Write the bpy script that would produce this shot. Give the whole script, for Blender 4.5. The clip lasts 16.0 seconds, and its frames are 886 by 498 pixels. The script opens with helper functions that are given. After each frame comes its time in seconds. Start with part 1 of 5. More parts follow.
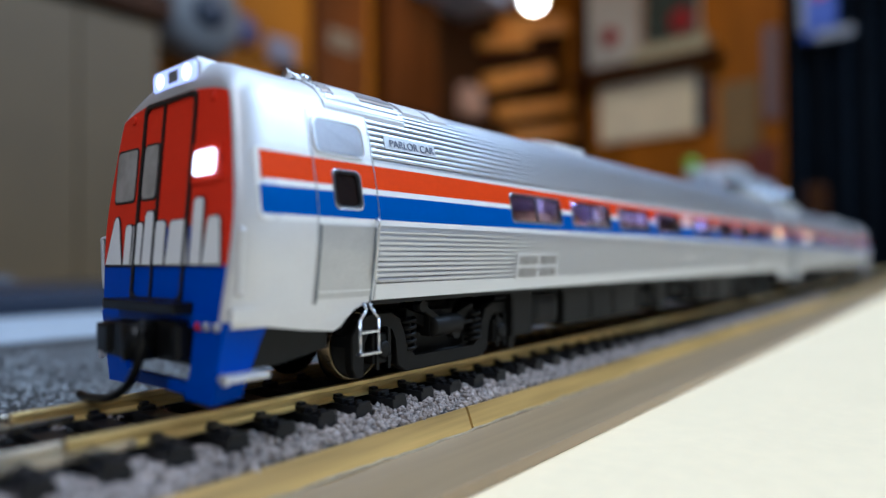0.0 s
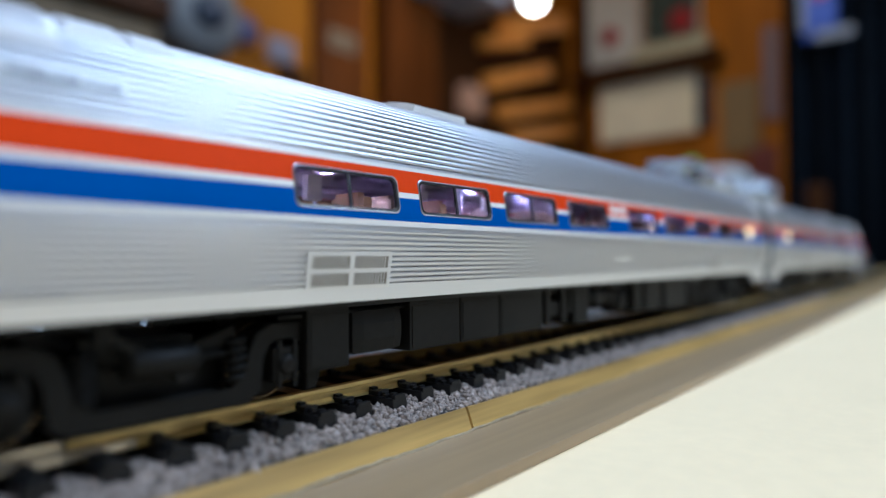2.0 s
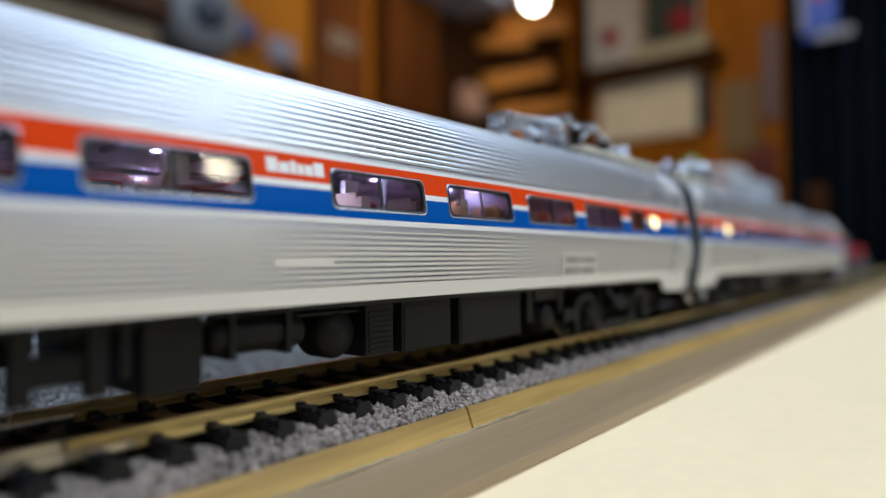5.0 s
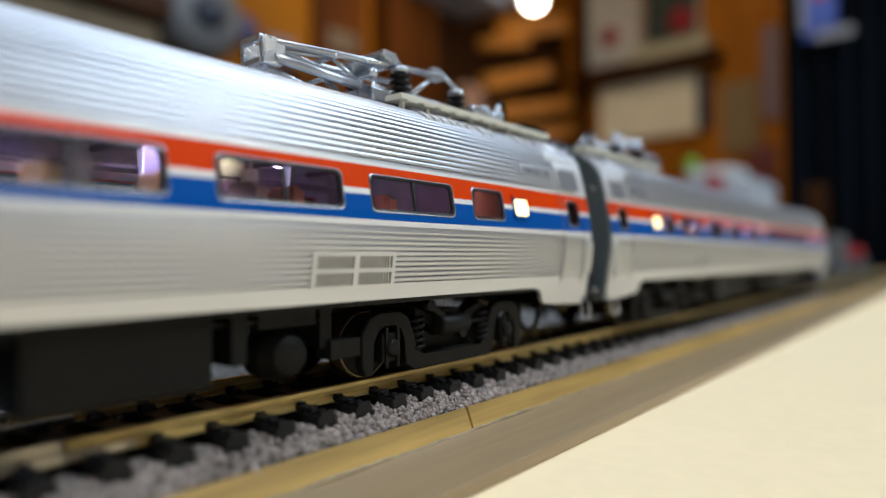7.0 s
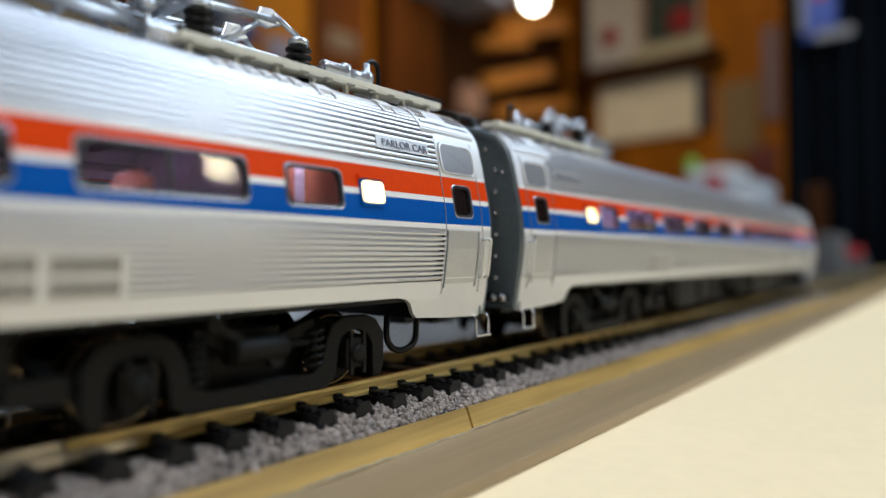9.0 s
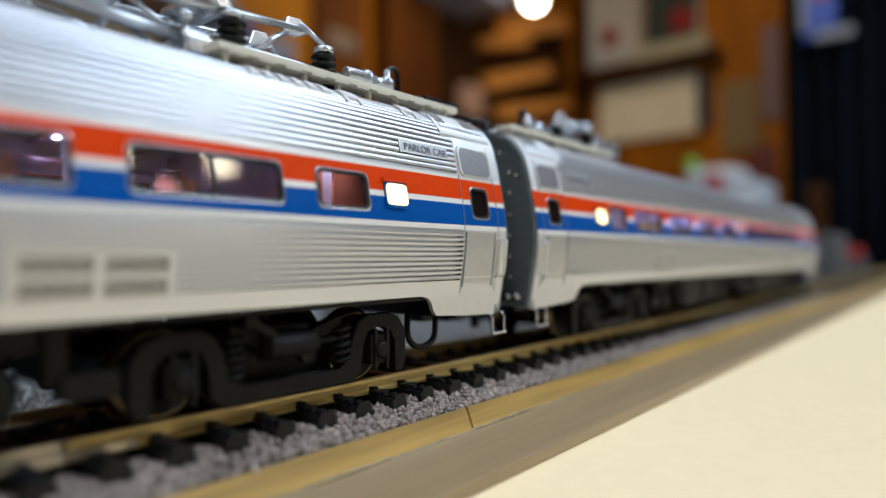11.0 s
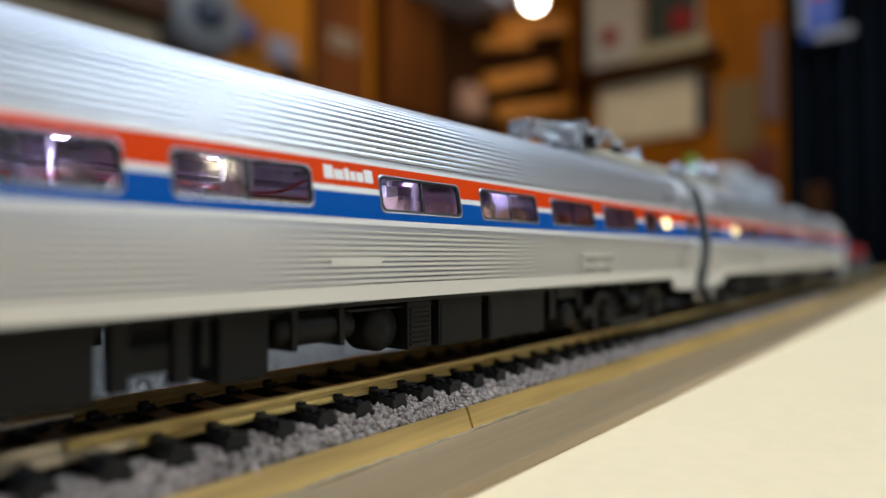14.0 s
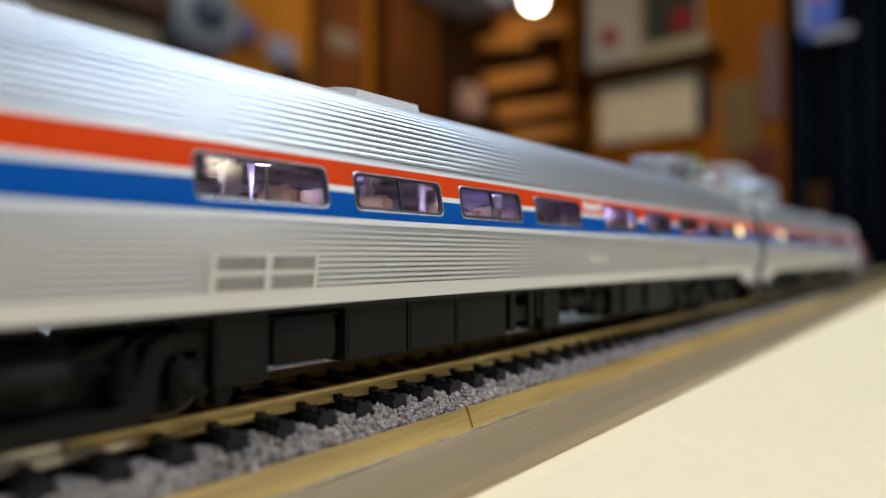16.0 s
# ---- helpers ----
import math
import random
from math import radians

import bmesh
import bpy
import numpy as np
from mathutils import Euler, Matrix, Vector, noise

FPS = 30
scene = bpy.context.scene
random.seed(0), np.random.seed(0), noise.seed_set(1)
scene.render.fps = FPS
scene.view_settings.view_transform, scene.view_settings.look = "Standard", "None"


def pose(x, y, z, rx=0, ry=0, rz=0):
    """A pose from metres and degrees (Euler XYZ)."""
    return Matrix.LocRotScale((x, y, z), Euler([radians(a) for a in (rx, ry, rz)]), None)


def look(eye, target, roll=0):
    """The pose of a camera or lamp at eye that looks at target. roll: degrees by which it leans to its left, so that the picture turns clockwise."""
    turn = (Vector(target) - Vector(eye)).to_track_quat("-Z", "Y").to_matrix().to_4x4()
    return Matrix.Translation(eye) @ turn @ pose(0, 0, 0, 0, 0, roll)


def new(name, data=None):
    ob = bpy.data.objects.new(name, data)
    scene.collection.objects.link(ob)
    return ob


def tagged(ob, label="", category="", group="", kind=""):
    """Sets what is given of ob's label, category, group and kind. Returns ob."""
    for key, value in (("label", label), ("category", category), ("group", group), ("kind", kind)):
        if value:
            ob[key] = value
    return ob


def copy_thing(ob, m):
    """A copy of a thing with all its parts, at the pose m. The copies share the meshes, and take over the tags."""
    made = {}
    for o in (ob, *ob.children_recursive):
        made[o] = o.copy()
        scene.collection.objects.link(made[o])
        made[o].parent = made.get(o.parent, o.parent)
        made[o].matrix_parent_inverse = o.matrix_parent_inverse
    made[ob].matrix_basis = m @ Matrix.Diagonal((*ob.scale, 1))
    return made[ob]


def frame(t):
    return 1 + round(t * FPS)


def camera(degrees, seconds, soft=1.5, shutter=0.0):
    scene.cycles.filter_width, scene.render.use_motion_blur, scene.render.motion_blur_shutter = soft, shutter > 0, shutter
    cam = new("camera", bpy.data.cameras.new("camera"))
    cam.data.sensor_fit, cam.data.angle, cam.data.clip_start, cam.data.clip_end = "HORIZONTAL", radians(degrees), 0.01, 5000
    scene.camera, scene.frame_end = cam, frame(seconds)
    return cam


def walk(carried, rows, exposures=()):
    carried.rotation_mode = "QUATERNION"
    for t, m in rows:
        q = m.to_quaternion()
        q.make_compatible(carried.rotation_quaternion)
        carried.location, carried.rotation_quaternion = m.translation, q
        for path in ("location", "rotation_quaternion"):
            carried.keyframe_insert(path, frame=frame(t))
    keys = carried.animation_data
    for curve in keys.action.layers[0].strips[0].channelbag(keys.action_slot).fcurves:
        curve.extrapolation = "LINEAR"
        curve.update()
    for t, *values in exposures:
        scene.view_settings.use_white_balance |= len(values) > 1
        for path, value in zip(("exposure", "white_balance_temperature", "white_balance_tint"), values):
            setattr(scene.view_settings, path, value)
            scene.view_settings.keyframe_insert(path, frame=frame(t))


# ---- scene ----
# All lengths below are written in millimetres of the real model railway (scale 1:87) and brought to metres by MM.
MM = 0.001
NOSE = 37.57        # x of the leading nose at the start
LEN = 283.7         # body length of one car
GAP = 10.45         # gap between the two cars

cam = camera(70.485, 16.0, soft=1.3)
EYE = Vector((0.0, -79.32, 18.02)) * MM
YAW, PITCH = radians(39.882), radians(0.987)
AIM = EYE + Vector((math.cos(PITCH) * math.cos(YAW), math.cos(PITCH) * math.sin(YAW), math.sin(PITCH)))
walk(cam, [(0.0, look(EYE, AIM, -0.4586)), (16.0, look(EYE, AIM, -0.4586))],
     [(0.0, 0.2, 5200, 12), (1.2, 0.12, 5250, 11), (4.0, 0.08, 5550, 12), (6.4, 0.04, 6150, 11), (16.0, 0.04, 6150, 11)])
cam.data.dof.use_dof = True
cam.data.dof.focus_distance = 94 * MM
cam.data.dof.aperture_fstop = 7.5
cam.data.dof.aperture_blades = 0

# ---- light ----
world = bpy.data.worlds.new("room_air")
world.use_nodes = True
world.node_tree.nodes["Background"].inputs["Color"].default_value = (1.0, 0.9, 0.75, 1)
world.node_tree.nodes["Background"].inputs["Strength"].default_value = 0.004
scene.world = world


def area_lamp(name, eye, target, sx, sy, watts, colour):
    data = bpy.data.lights.new(name, "AREA")
    data.shape, data.size, data.size_y = "RECTANGLE", sx, sy
    data.energy, data.color = watts, colour
    ob = new(name, data)
    ob.matrix_world = look(eye, target)
    return ob


# cool ceiling panels beside and over the layout; unseen fills added before the nose and, warm, farther down the room
area_lamp("ceiling_panel_lamp", (0.9, -0.7, 1.14), (0.15, 0.0, 0.0), 1.05, 0.75, 17, (0.72, 0.87, 1.0))
area_lamp("ceiling_panel_lamp", (0.3, 0.2, 1.3), (0.25, 0.0, 0.0), 1.1, 0.5, 7.4, (0.74, 0.87, 1.0))
area_lamp("work_lamp", (-0.6, -0.3, 0.85), (0.05, -0.01, 0.0), 0.4, 0.4, 3.8, (1.0, 0.95, 0.88))
# warm fill added to lift the planks and back wall, apart from the hanging bulb
area_lamp("far_room_lamp", (1.1, 0.45, 1.3), (1.7, 0.95, 0.4), 0.4, 0.4, 4.3, (1.0, 0.74, 0.43))


# ---- materials ----
def material(name, colour, rough=0.5, metal=0.0, grain=0.0, scale=400.0, bump=0.0, bump_scale=900.0, stain=0.0, glow=0.0,
             glow_colour=None, coat=0.0, stretch=(1, 1, 1), second=None, depth=0.00003, shine=0.5):
    """Procedural paint, plastic, metal or wood: two scales of tone, roughness variation and fine relief."""
    m = bpy.data.materials.new(name)
    m.use_nodes = True
    nt = m.node_tree
    b = nt.nodes["Principled BSDF"]
    b.inputs["Metallic"].default_value = metal
    b.inputs["Coat Weight"].default_value = coat
    b.inputs["Specular IOR Level"].default_value = shine
    c = (*colour, 1)
    b.inputs["Base Color"].default_value = c
    b.inputs["Roughness"].default_value = rough
    if glow:
        b.inputs["Emission Color"].default_value = (*(glow_colour or colour), 1)
        b.inputs["Emission Strength"].default_value = glow
    if grain or bump or stain:
        tc = nt.nodes.new("ShaderNodeTexCoord")
        mp = nt.nodes.new("ShaderNodeMapping")
        mp.inputs["Scale"].default_value = stretch
        nt.links.new(tc.outputs["Object"], mp.inputs["Vector"])

        def noise_at(s, detail=4):
            n = nt.nodes.new("ShaderNodeTexNoise")
            n.inputs["Scale"].default_value = s
            n.inputs["Detail"].default_value = detail
            nt.links.new(mp.outputs["Vector"], n.inputs["Vector"])
            return n
        fine, broad = noise_at(scale), noise_at(scale * 0.11, 3)
        if grain or stain:
            ramp = nt.nodes.new("ShaderNodeMapRange")
            ramp.inputs["From Min"].default_value, ramp.inputs["From Max"].default_value = 0.3, 0.7
            ramp.inputs["To Min"].default_value, ramp.inputs["To Max"].default_value = 1 - grain, 1 + grain
            nt.links.new(fine.outputs["Fac"], ramp.inputs["Value"])
            ramp2 = nt.nodes.new("ShaderNodeMapRange")
            ramp2.inputs["From Min"].default_value, ramp2.inputs["From Max"].default_value = 0.35, 0.7
            ramp2.inputs["To Min"].default_value, ramp2.inputs["To Max"].default_value = 0, 1
            nt.links.new(broad.outputs["Fac"], ramp2.inputs["Value"])
            mix = nt.nodes.new("ShaderNodeMix")
            mix.data_type = "RGBA"
            mix.inputs["A"].default_value = c
            other = second or tuple(v * (1 - stain) for v in colour)
            mix.inputs["B"].default_value = (*other, 1)
            nt.links.new(ramp2.outputs["Result"], mix.inputs["Factor"])
            mul = nt.nodes.new("ShaderNodeMix")
            mul.data_type, mul.blend_type = "RGBA", "MULTIPLY"
            mul.inputs["Factor"].default_value = 1
            nt.links.new(mix.outputs["Result"], mul.inputs["A"])
            nt.links.new(ramp.outputs["Result"], mul.inputs["B"])
            nt.links.new(mul.outputs["Result"], b.inputs["Base Color"])
            rr = nt.nodes.new("ShaderNodeMapRange")
            rr.inputs["To Min"].default_value, rr.inputs["To Max"].default_value = max(0.02, rough - 0.08), min(1, rough + 0.1)
            nt.links.new(broad.outputs["Fac"], rr.inputs["Value"])
            nt.links.new(rr.outputs["Result"], b.inputs["Roughness"])
        if bump:
            bn = noise_at(bump_scale)
            bp = nt.nodes.new("ShaderNodeBump")
            bp.inputs["Strength"].default_value = min(1.0, bump)
            bp.inputs["Distance"].default_value = depth
            nt.links.new(bn.outputs["Fac"], bp.inputs["Height"])
            nt.links.new(bp.outputs["Normal"], b.inputs["Normal"])
    return m


def glass_material(name, tint, rough=0.03):
    m = bpy.data.materials.new(name)
    m.use_nodes = True
    nt = m.node_tree
    nt.nodes.remove(nt.nodes["Principled BSDF"])
    out = nt.nodes["Material Output"]
    tr = nt.nodes.new("ShaderNodeBsdfTransparent")
    tr.inputs["Color"].default_value = (*tint, 1)
    gl = nt.nodes.new("ShaderNodeBsdfGlossy")
    gl.inputs["Roughness"].default_value = rough
    fr = nt.nodes.new("ShaderNodeFresnel")
    fr.inputs["IOR"].default_value = 1.5
    mx = nt.nodes.new("ShaderNodeMixShader")
    nt.links.new(fr.outputs["Fac"], mx.inputs["Fac"])
    nt.links.new(tr.outputs["BSDF"], mx.inputs[1])
    nt.links.new(gl.outputs["BSDF"], mx.inputs[2])
    nt.links.new(mx.outputs["Shader"], out.inputs["Surface"])
    return m


SILVER = material("silver_paint", (0.62, 0.63, 0.665), 0.32, 0.8)
SMOOTH = material("satin_silver_paint", (0.68, 0.68, 0.69), 0.5, 0.72, 0.02, 2500, 0.03, 6000, 0.02)
DOORSILVER = material("dull_silver_paint", (0.5, 0.5, 0.5), 0.42, 0.7, 0.05, 3000, 0.1, 9000, 0.06)
CHROME = material("bright_metal", (0.72, 0.73, 0.75), 0.28, 1.0)
RED = material("orange_red_paint", (0.68, 0.052, 0.0), 0.42, 0.0, 0.03, 1200, 0.03, 6000, 0.04, shine=0.05)
FRONTRED = material("nose_red_paint", (0.66, 0.03, 0.008), 0.4, 0.0, 0.03, 1200, 0.03, 6000, 0.05, shine=0.12)
BLUE = material("bright_blue_paint", (0.0, 0.08, 0.38), 0.42, 0.0, 0.03, 1200, 0.03, 6000, 0.05, shine=0.1)
FRONTBLUE = material("nose_blue_paint", (0.0, 0.055, 0.44), 0.35, 0.0, 0.03, 1200, 0.03, 6000, 0.05, shine=0.12)
WHITE = material("white_paint", (0.78, 0.78, 0.77), 0.4, 0.0, 0.02, 1500)
BLACK = material("black_plastic", (0.006, 0.006, 0.006), 0.3, 0.0, 0.15, 900, 0.1, 5000, 0.2, shine=0.2)
UNDER = material("dark_grey_plastic", (0.0085, 0.008, 0.007), 0.5, 0.0, 0.15, 900, 0.1, 5000, 0.2, shine=0.15)
GASKET = material("black_rubber", (0.008, 0.008, 0.009), 0.4)
ENDGREY = material("dark_grey_end_paint", (0.15, 0.18, 0.2), 0.3, 0.4, 0.1, 800, 0.05, 5000, 0.15)
PANE = glass_material("tinted_pane", (0.82, 0.78, 0.88))
DARKPANE = material("smoked_pane", (0.012, 0.008, 0.008), 0.08, 0.0, shine=0.25)
LAMPWARM = material("warm_lamp_lens", (1.0, 0.9, 0.6), 0.3, glow=2.3, glow_colour=(1.0, 0.74, 0.28))
LAMPCOOL = material("cool_lamp_lens", (1.0, 1.0, 1.0), 0.3, glow=2.2, glow_colour=(0.85, 0.88, 1.0))
WHEELMETAL = material("worn_wheel_metal", (0.2, 0.15, 0.09), 0.25, 0.9, 0.1, 900, 0.05, 4000, 0.25)
RAILMETAL = material("nickel_brass_rail", (0.9, 0.66, 0.25), 0.28, 0.45, 0.16, 250, 0.1, 2500, 0.35, stretch=(0.15, 1, 1))
CREAM = material("cream_plastic", (0.72, 0.7, 0.6), 0.5, 0.0, 0.04, 900, 0.05, 4000, 0.08)
TIE = material("black_sleeper_plastic", (0.008, 0.008, 0.009), 0.4, 0.0, 0.25, 900, 0.6, 2500, 0.25, shine=0.35)
GREYPANE = material("grey_cab_pane", (0.3, 0.28, 0.26), 0.1, 0.0, 0.2, 300)
HEADGLASS = material("lit_headlight_glass", (0.6, 0.65, 0.9), 0.1, glow=0.8, glow_colour=(0.5, 0.58, 1.0))
TAILRED = material("red_tail_lamp", (0.45, 0.02, 0.015), 0.2)
DARKLETTER = material("dark_blue_letter_paint", (0.08, 0.09, 0.15), 0.5)
PANMETAL = material("grey_cast_metal", (0.58, 0.62, 0.68), 0.27, 0.75, 0.06, 1500, 0.05, 5000, 0.1)
SALOON = material("pale_lilac_plastic", (0.64, 0.6, 0.7), 0.4, 0.0, 0.1, 300)
SALOONDARK = material("dark_lilac_plastic", (0.24, 0.21, 0.28), 0.4, 0.0, 0.1, 300)
SEATBEIGE = material("beige_seat_plastic", (0.42, 0.33, 0.25), 0.5, 0.0, 0.1, 300)
SEATRED = material("rust_red_plastic", (0.58, 0.22, 0.12), 0.5, 0.0, 0.1, 300)
LED = material("saloon_led", (0.9, 0.88, 1.0), 0.3, glow=950.0, glow_colour=(0.84, 0.78, 1.0))
LEDFILL = material("hanging_fill_led", (0.9, 0.88, 1.0), 0.3, glow=130.0, glow_colour=(0.95, 0.85, 0.95))
BULB = material("glowing_bulb_glass", (1.0, 0.95, 0.85), 0.3, glow=30.0, glow_colour=(1.0, 0.9, 0.72))
FRAMEMETAL = material("dull_window_frame_metal", (0.42, 0.42, 0.44), 0.3, 0.9)
BOLTGREY = material("grey_bolt_metal", (0.5, 0.5, 0.52), 0.25, 0.9)
HATCHGREY = material("grey_hatch_paint", (0.27, 0.275, 0.3), 0.4, 0.5, 0.05, 2000, 0.05, 6000, 0.05)
AMBER = material("amber_seat_plastic", (0.7, 0.5, 0.24), 0.5, 0.0, 0.1, 300)
STEELRAIL = material("polished_steel_rail", (0.74, 0.66, 0.52), 0.26, 1.0, 0.1, 250, 0.1, 2500, 0.2, stretch=(0.15, 1, 1))
MESHGREY = material("taupe_grille_mesh", (0.16, 0.145, 0.12), 0.5, 0.2, 0.2, 900)
STREAK = material("glowing_light_streak", (0.3, 0.28, 0.36), 0.25, glow=0.4, glow_colour=(0.8, 0.74, 1.0))


# ---- shape helpers (millimetres) ----
def part(name, bm, mats, parent=None, label="", m=None, smooth=False):
    """Links a bmesh, drawn in millimetres, as one mesh object under a thing or part."""
    me = bpy.data.meshes.new(name)
    bmesh.ops.scale(bm, vec=(MM, MM, MM), verts=bm.verts)
    bm.normal_update()
    bm.to_mesh(me)
    bm.free()
    for k in (mats if isinstance(mats, (list, tuple)) else [mats]):
        me.materials.append(k)
    if smooth:
        for p in me.polygons:
            p.use_smooth = True
    return place(name, me, parent, label, m)


def place(name, me, parent=None, label="", m=None):
    ob = new(name, me)
    ob.parent = parent
    if m is not None:
        ob.matrix_basis = m
    if label:
        tagged(ob, label)
    return ob


def at(x, y, z, rx=0, ry=0, rz=0):
    return pose(x * MM, y * MM, z * MM, rx, ry, rz)


def empty(name, m=None):
    ob = new(name)
    ob.empty_display_size = 0.01
    if m is not None:
        ob.matrix_basis = m
    return ob


def box(bm, x0, x1, y0, y1, z0, z1, bevel=0.0, mat=0):
    r = bmesh.ops.create_cube(bm, size=1.0)
    vs = r["verts"]
    for v in vs:
        v.co = Vector(((x0 + x1) / 2 + v.co.x * (x1 - x0), (y0 + y1) / 2 + v.co.y * (y1 - y0), (z0 + z1) / 2 + v.co.z * (z1 - z0)))
    fs = {f for v in vs for f in v.link_faces}
    for f in fs:
        f.material_index = mat
    if bevel:
        es = list({e for v in vs for e in v.link_edges})
        out = bmesh.ops.bevel(bm, geom=es, offset=bevel, segments=2, profile=0.7, affect="EDGES")
        for f in out["faces"]:
            f.material_index = mat
    return bm


def rod(bm, a, b, r, seg=10, r2=None, mat=0):
    a, b = Vector(a), Vector(b)
    d = b - a
    q = d.to_track_quat("Z", "Y").to_matrix().to_4x4()
    n0 = len(bm.faces)
    bmesh.ops.create_cone(bm, cap_ends=True, segments=seg, radius1=r, radius2=r if r2 is None else r2, depth=d.length,
                          matrix=Matrix.Translation((a + b) / 2) @ q)
    bm.faces.ensure_lookup_table()
    for f in bm.faces[n0:]:
        f.material_index = mat
        f.smooth = len(f.verts) == 4
    return bm


def tube(bm, pts, r, seg=8):
    """A bent wire through the points."""
    pts = [Vector(q) for q in pts]
    if 4 <= len(pts) < 20:
        fine = []
        for i in range(len(pts) - 1):
            p0, p1, p2, p3 = pts[max(i - 1, 0)], pts[i], pts[i + 1], pts[min(i + 2, len(pts) - 1)]
            for k in range(5):
                t = k / 5
                fine.append(0.5 * ((2 * p1) + (p2 - p0) * t + (2 * p0 - 5 * p1 + 4 * p2 - p3) * t * t + (3 * p1 - p0 - 3 * p2 + p3) * t ** 3))
        pts = fine + [pts[-1]]
    rings = []
    up = Vector((0.13, 0.31, 0.94))
    for i, q in enumerate(pts):
        d = (pts[min(i + 1, len(pts) - 1)] - pts[max(i - 1, 0)]).normalized()
        u = d.cross(up)
        if u.length < 0.05:
            u = d.cross(Vector((1, 0, 0)))
        u.normalize()
        w = d.cross(u)
        rings.append([bm.verts.new(q + (u * math.cos(k * 2 * math.pi / seg) + w * math.sin(k * 2 * math.pi / seg)) * r) for k in range(seg)])
    for a, b in zip(rings, rings[1:]):
        for k in range(seg):
            f = bm.faces.new((a[k], a[(k + 1) % seg], b[(k + 1) % seg], b[k]))
            f.smooth = True
    bm.faces.new(rings[0][::-1])
    bm.faces.new(rings[-1])
    return bm


def prism(bm, outline, y0, y1, bevel=0.0, mat=0):
    """A flat outline of (x, z) points given depth from y0 to y1."""
    a = [bm.verts.new((x, y0, z)) for x, z in outline]
    b = [bm.verts.new((x, y1, z)) for x, z in outline]
    fs = [bm.faces.new(a), bm.faces.new(b[::-1])]
    n = len(a)
    for i in range(n):
        fs.append(bm.faces.new((a[(i + 1) % n], a[i], b[i], b[(i + 1) % n])))
    for f in fs:
        f.material_index = mat
    if bevel:
        es = [e for e in {e for f in fs[:2] for e in f.edges}]
        bmesh.ops.bevel(bm, geom=es, offset=bevel, segments=1, affect="EDGES")
    bmesh.ops.recalc_face_normals(bm, faces=bm.faces[:])
    return bm


def lathe(bm, prof, origin, axis="y", seg=28, mat=0):
    """Spins (radius, along) pairs about an axis through origin."""
    o = Vector(origin)
    rings = []
    for r, h in prof:
        ring = []
        for k in range(seg):
            c, s = math.cos(2 * math.pi * k / seg) * r, math.sin(2 * math.pi * k / seg) * r
            v = {"y": (c, h, s), "z": (c, s, h), "x": (h, c, s)}[axis]
            ring.append(bm.verts.new(o + Vector(v)))
        rings.append(ring)
    for a, b in zip(rings, rings[1:]):
        for k in range(seg):
            f = bm.faces.new((a[k], a[(k + 1) % seg], b[(k + 1) % seg], b[k]))
            f.material_index, f.smooth = mat, True
    for ring in (rings[0], rings[-1]):
        f = bm.faces.new(ring)
        f.material_index = mat
    bmesh.ops.recalc_face_normals(bm, faces=bm.faces[:])
    return bm


def rounded(x0, x1, z0, z1, r, n=5):
    """Points of a rounded rectangle, anticlockwise."""
    pts = []
    for cx, cz, a in ((x1 - r, z1 - r, 0), (x0 + r, z1 - r, 90), (x0 + r, z0 + r, 180), (x1 - r, z0 + r, 270)):
        for k in range(n + 1):
            t = radians(a + 90 * k / n)
            pts.append((cx + r * math.cos(t), cz + r * math.sin(t)))
    return pts


def loops(bm, rings, closed_end=False, mat=0, smooth=False):
    vs = [[bm.verts.new(q) for q in ring] for ring in rings]
    n = len(vs[0])
    for a, b in zip(vs, vs[1:]):
        for k in range(n):
            f = bm.faces.new((a[k], a[(k + 1) % n], b[(k + 1) % n], b[k]))
            f.material_index, f.smooth = mat, smooth
    if closed_end:
        f = bm.faces.new(vs[-1])
        f.material_index = mat
    return bm


# ---- the railcar ----
# half width of the tubular body over height above the rail, then the roof
SECTION = [(16.2, 8.4), (16.75, 10.4), (17.1, 12.6), (17.6, 16.0), (18.1, 19.5), (18.3, 22.5), (18.1, 25.5), (17.65, 28.3), (17.2, 30.4),
           (16.7, 33.0), (16.1, 35.6), (15.35, 38.0), (14.4, 39.6), (13.0, 40.9), (11.0, 42.0), (8.0, 43.1), (4.0, 44.0), (0.0, 44.3)]


def half(z):
    """Half width of the side at a height, for the part below the roof."""
    for (w0, z0), (w1, z1) in zip(SECTION, SECTION[1:]):
        if z <= z1:
            t = max(0.0, (z - z0) / (z1 - z0))
            return w0 + (w1 - w0) * t
    return 0.0


def spline_section():
    """Dense points (y, z) from the sill to the crown, evenly along the curve."""
    pts = [Vector(q) for q in SECTION[2:]]
    dense = []
    for i in range(len(pts) - 1):
        p0, p1, p2, p3 = pts[max(i - 1, 0)], pts[i], pts[i + 1], pts[min(i + 2, len(pts) - 1)]
        if i + 2 >= len(pts):
            p3 = Vector((-p1.x, p1.y))
        for k in range(12):
            t = k / 12
            dense.append(0.5 * ((2 * p1) + (p2 - p0) * t + (2 * p0 - 5 * p1 + 4 * p2 - p3) * t * t + (3 * p1 - p0 - 3 * p2 + p3) * t ** 3))
    dense.append(pts[-1])
    return dense


DENSE = spline_section()
ARC = [0.0]
for a, b in zip(DENSE, DENSE[1:]):
    ARC.append(ARC[-1] + (b - a).length)


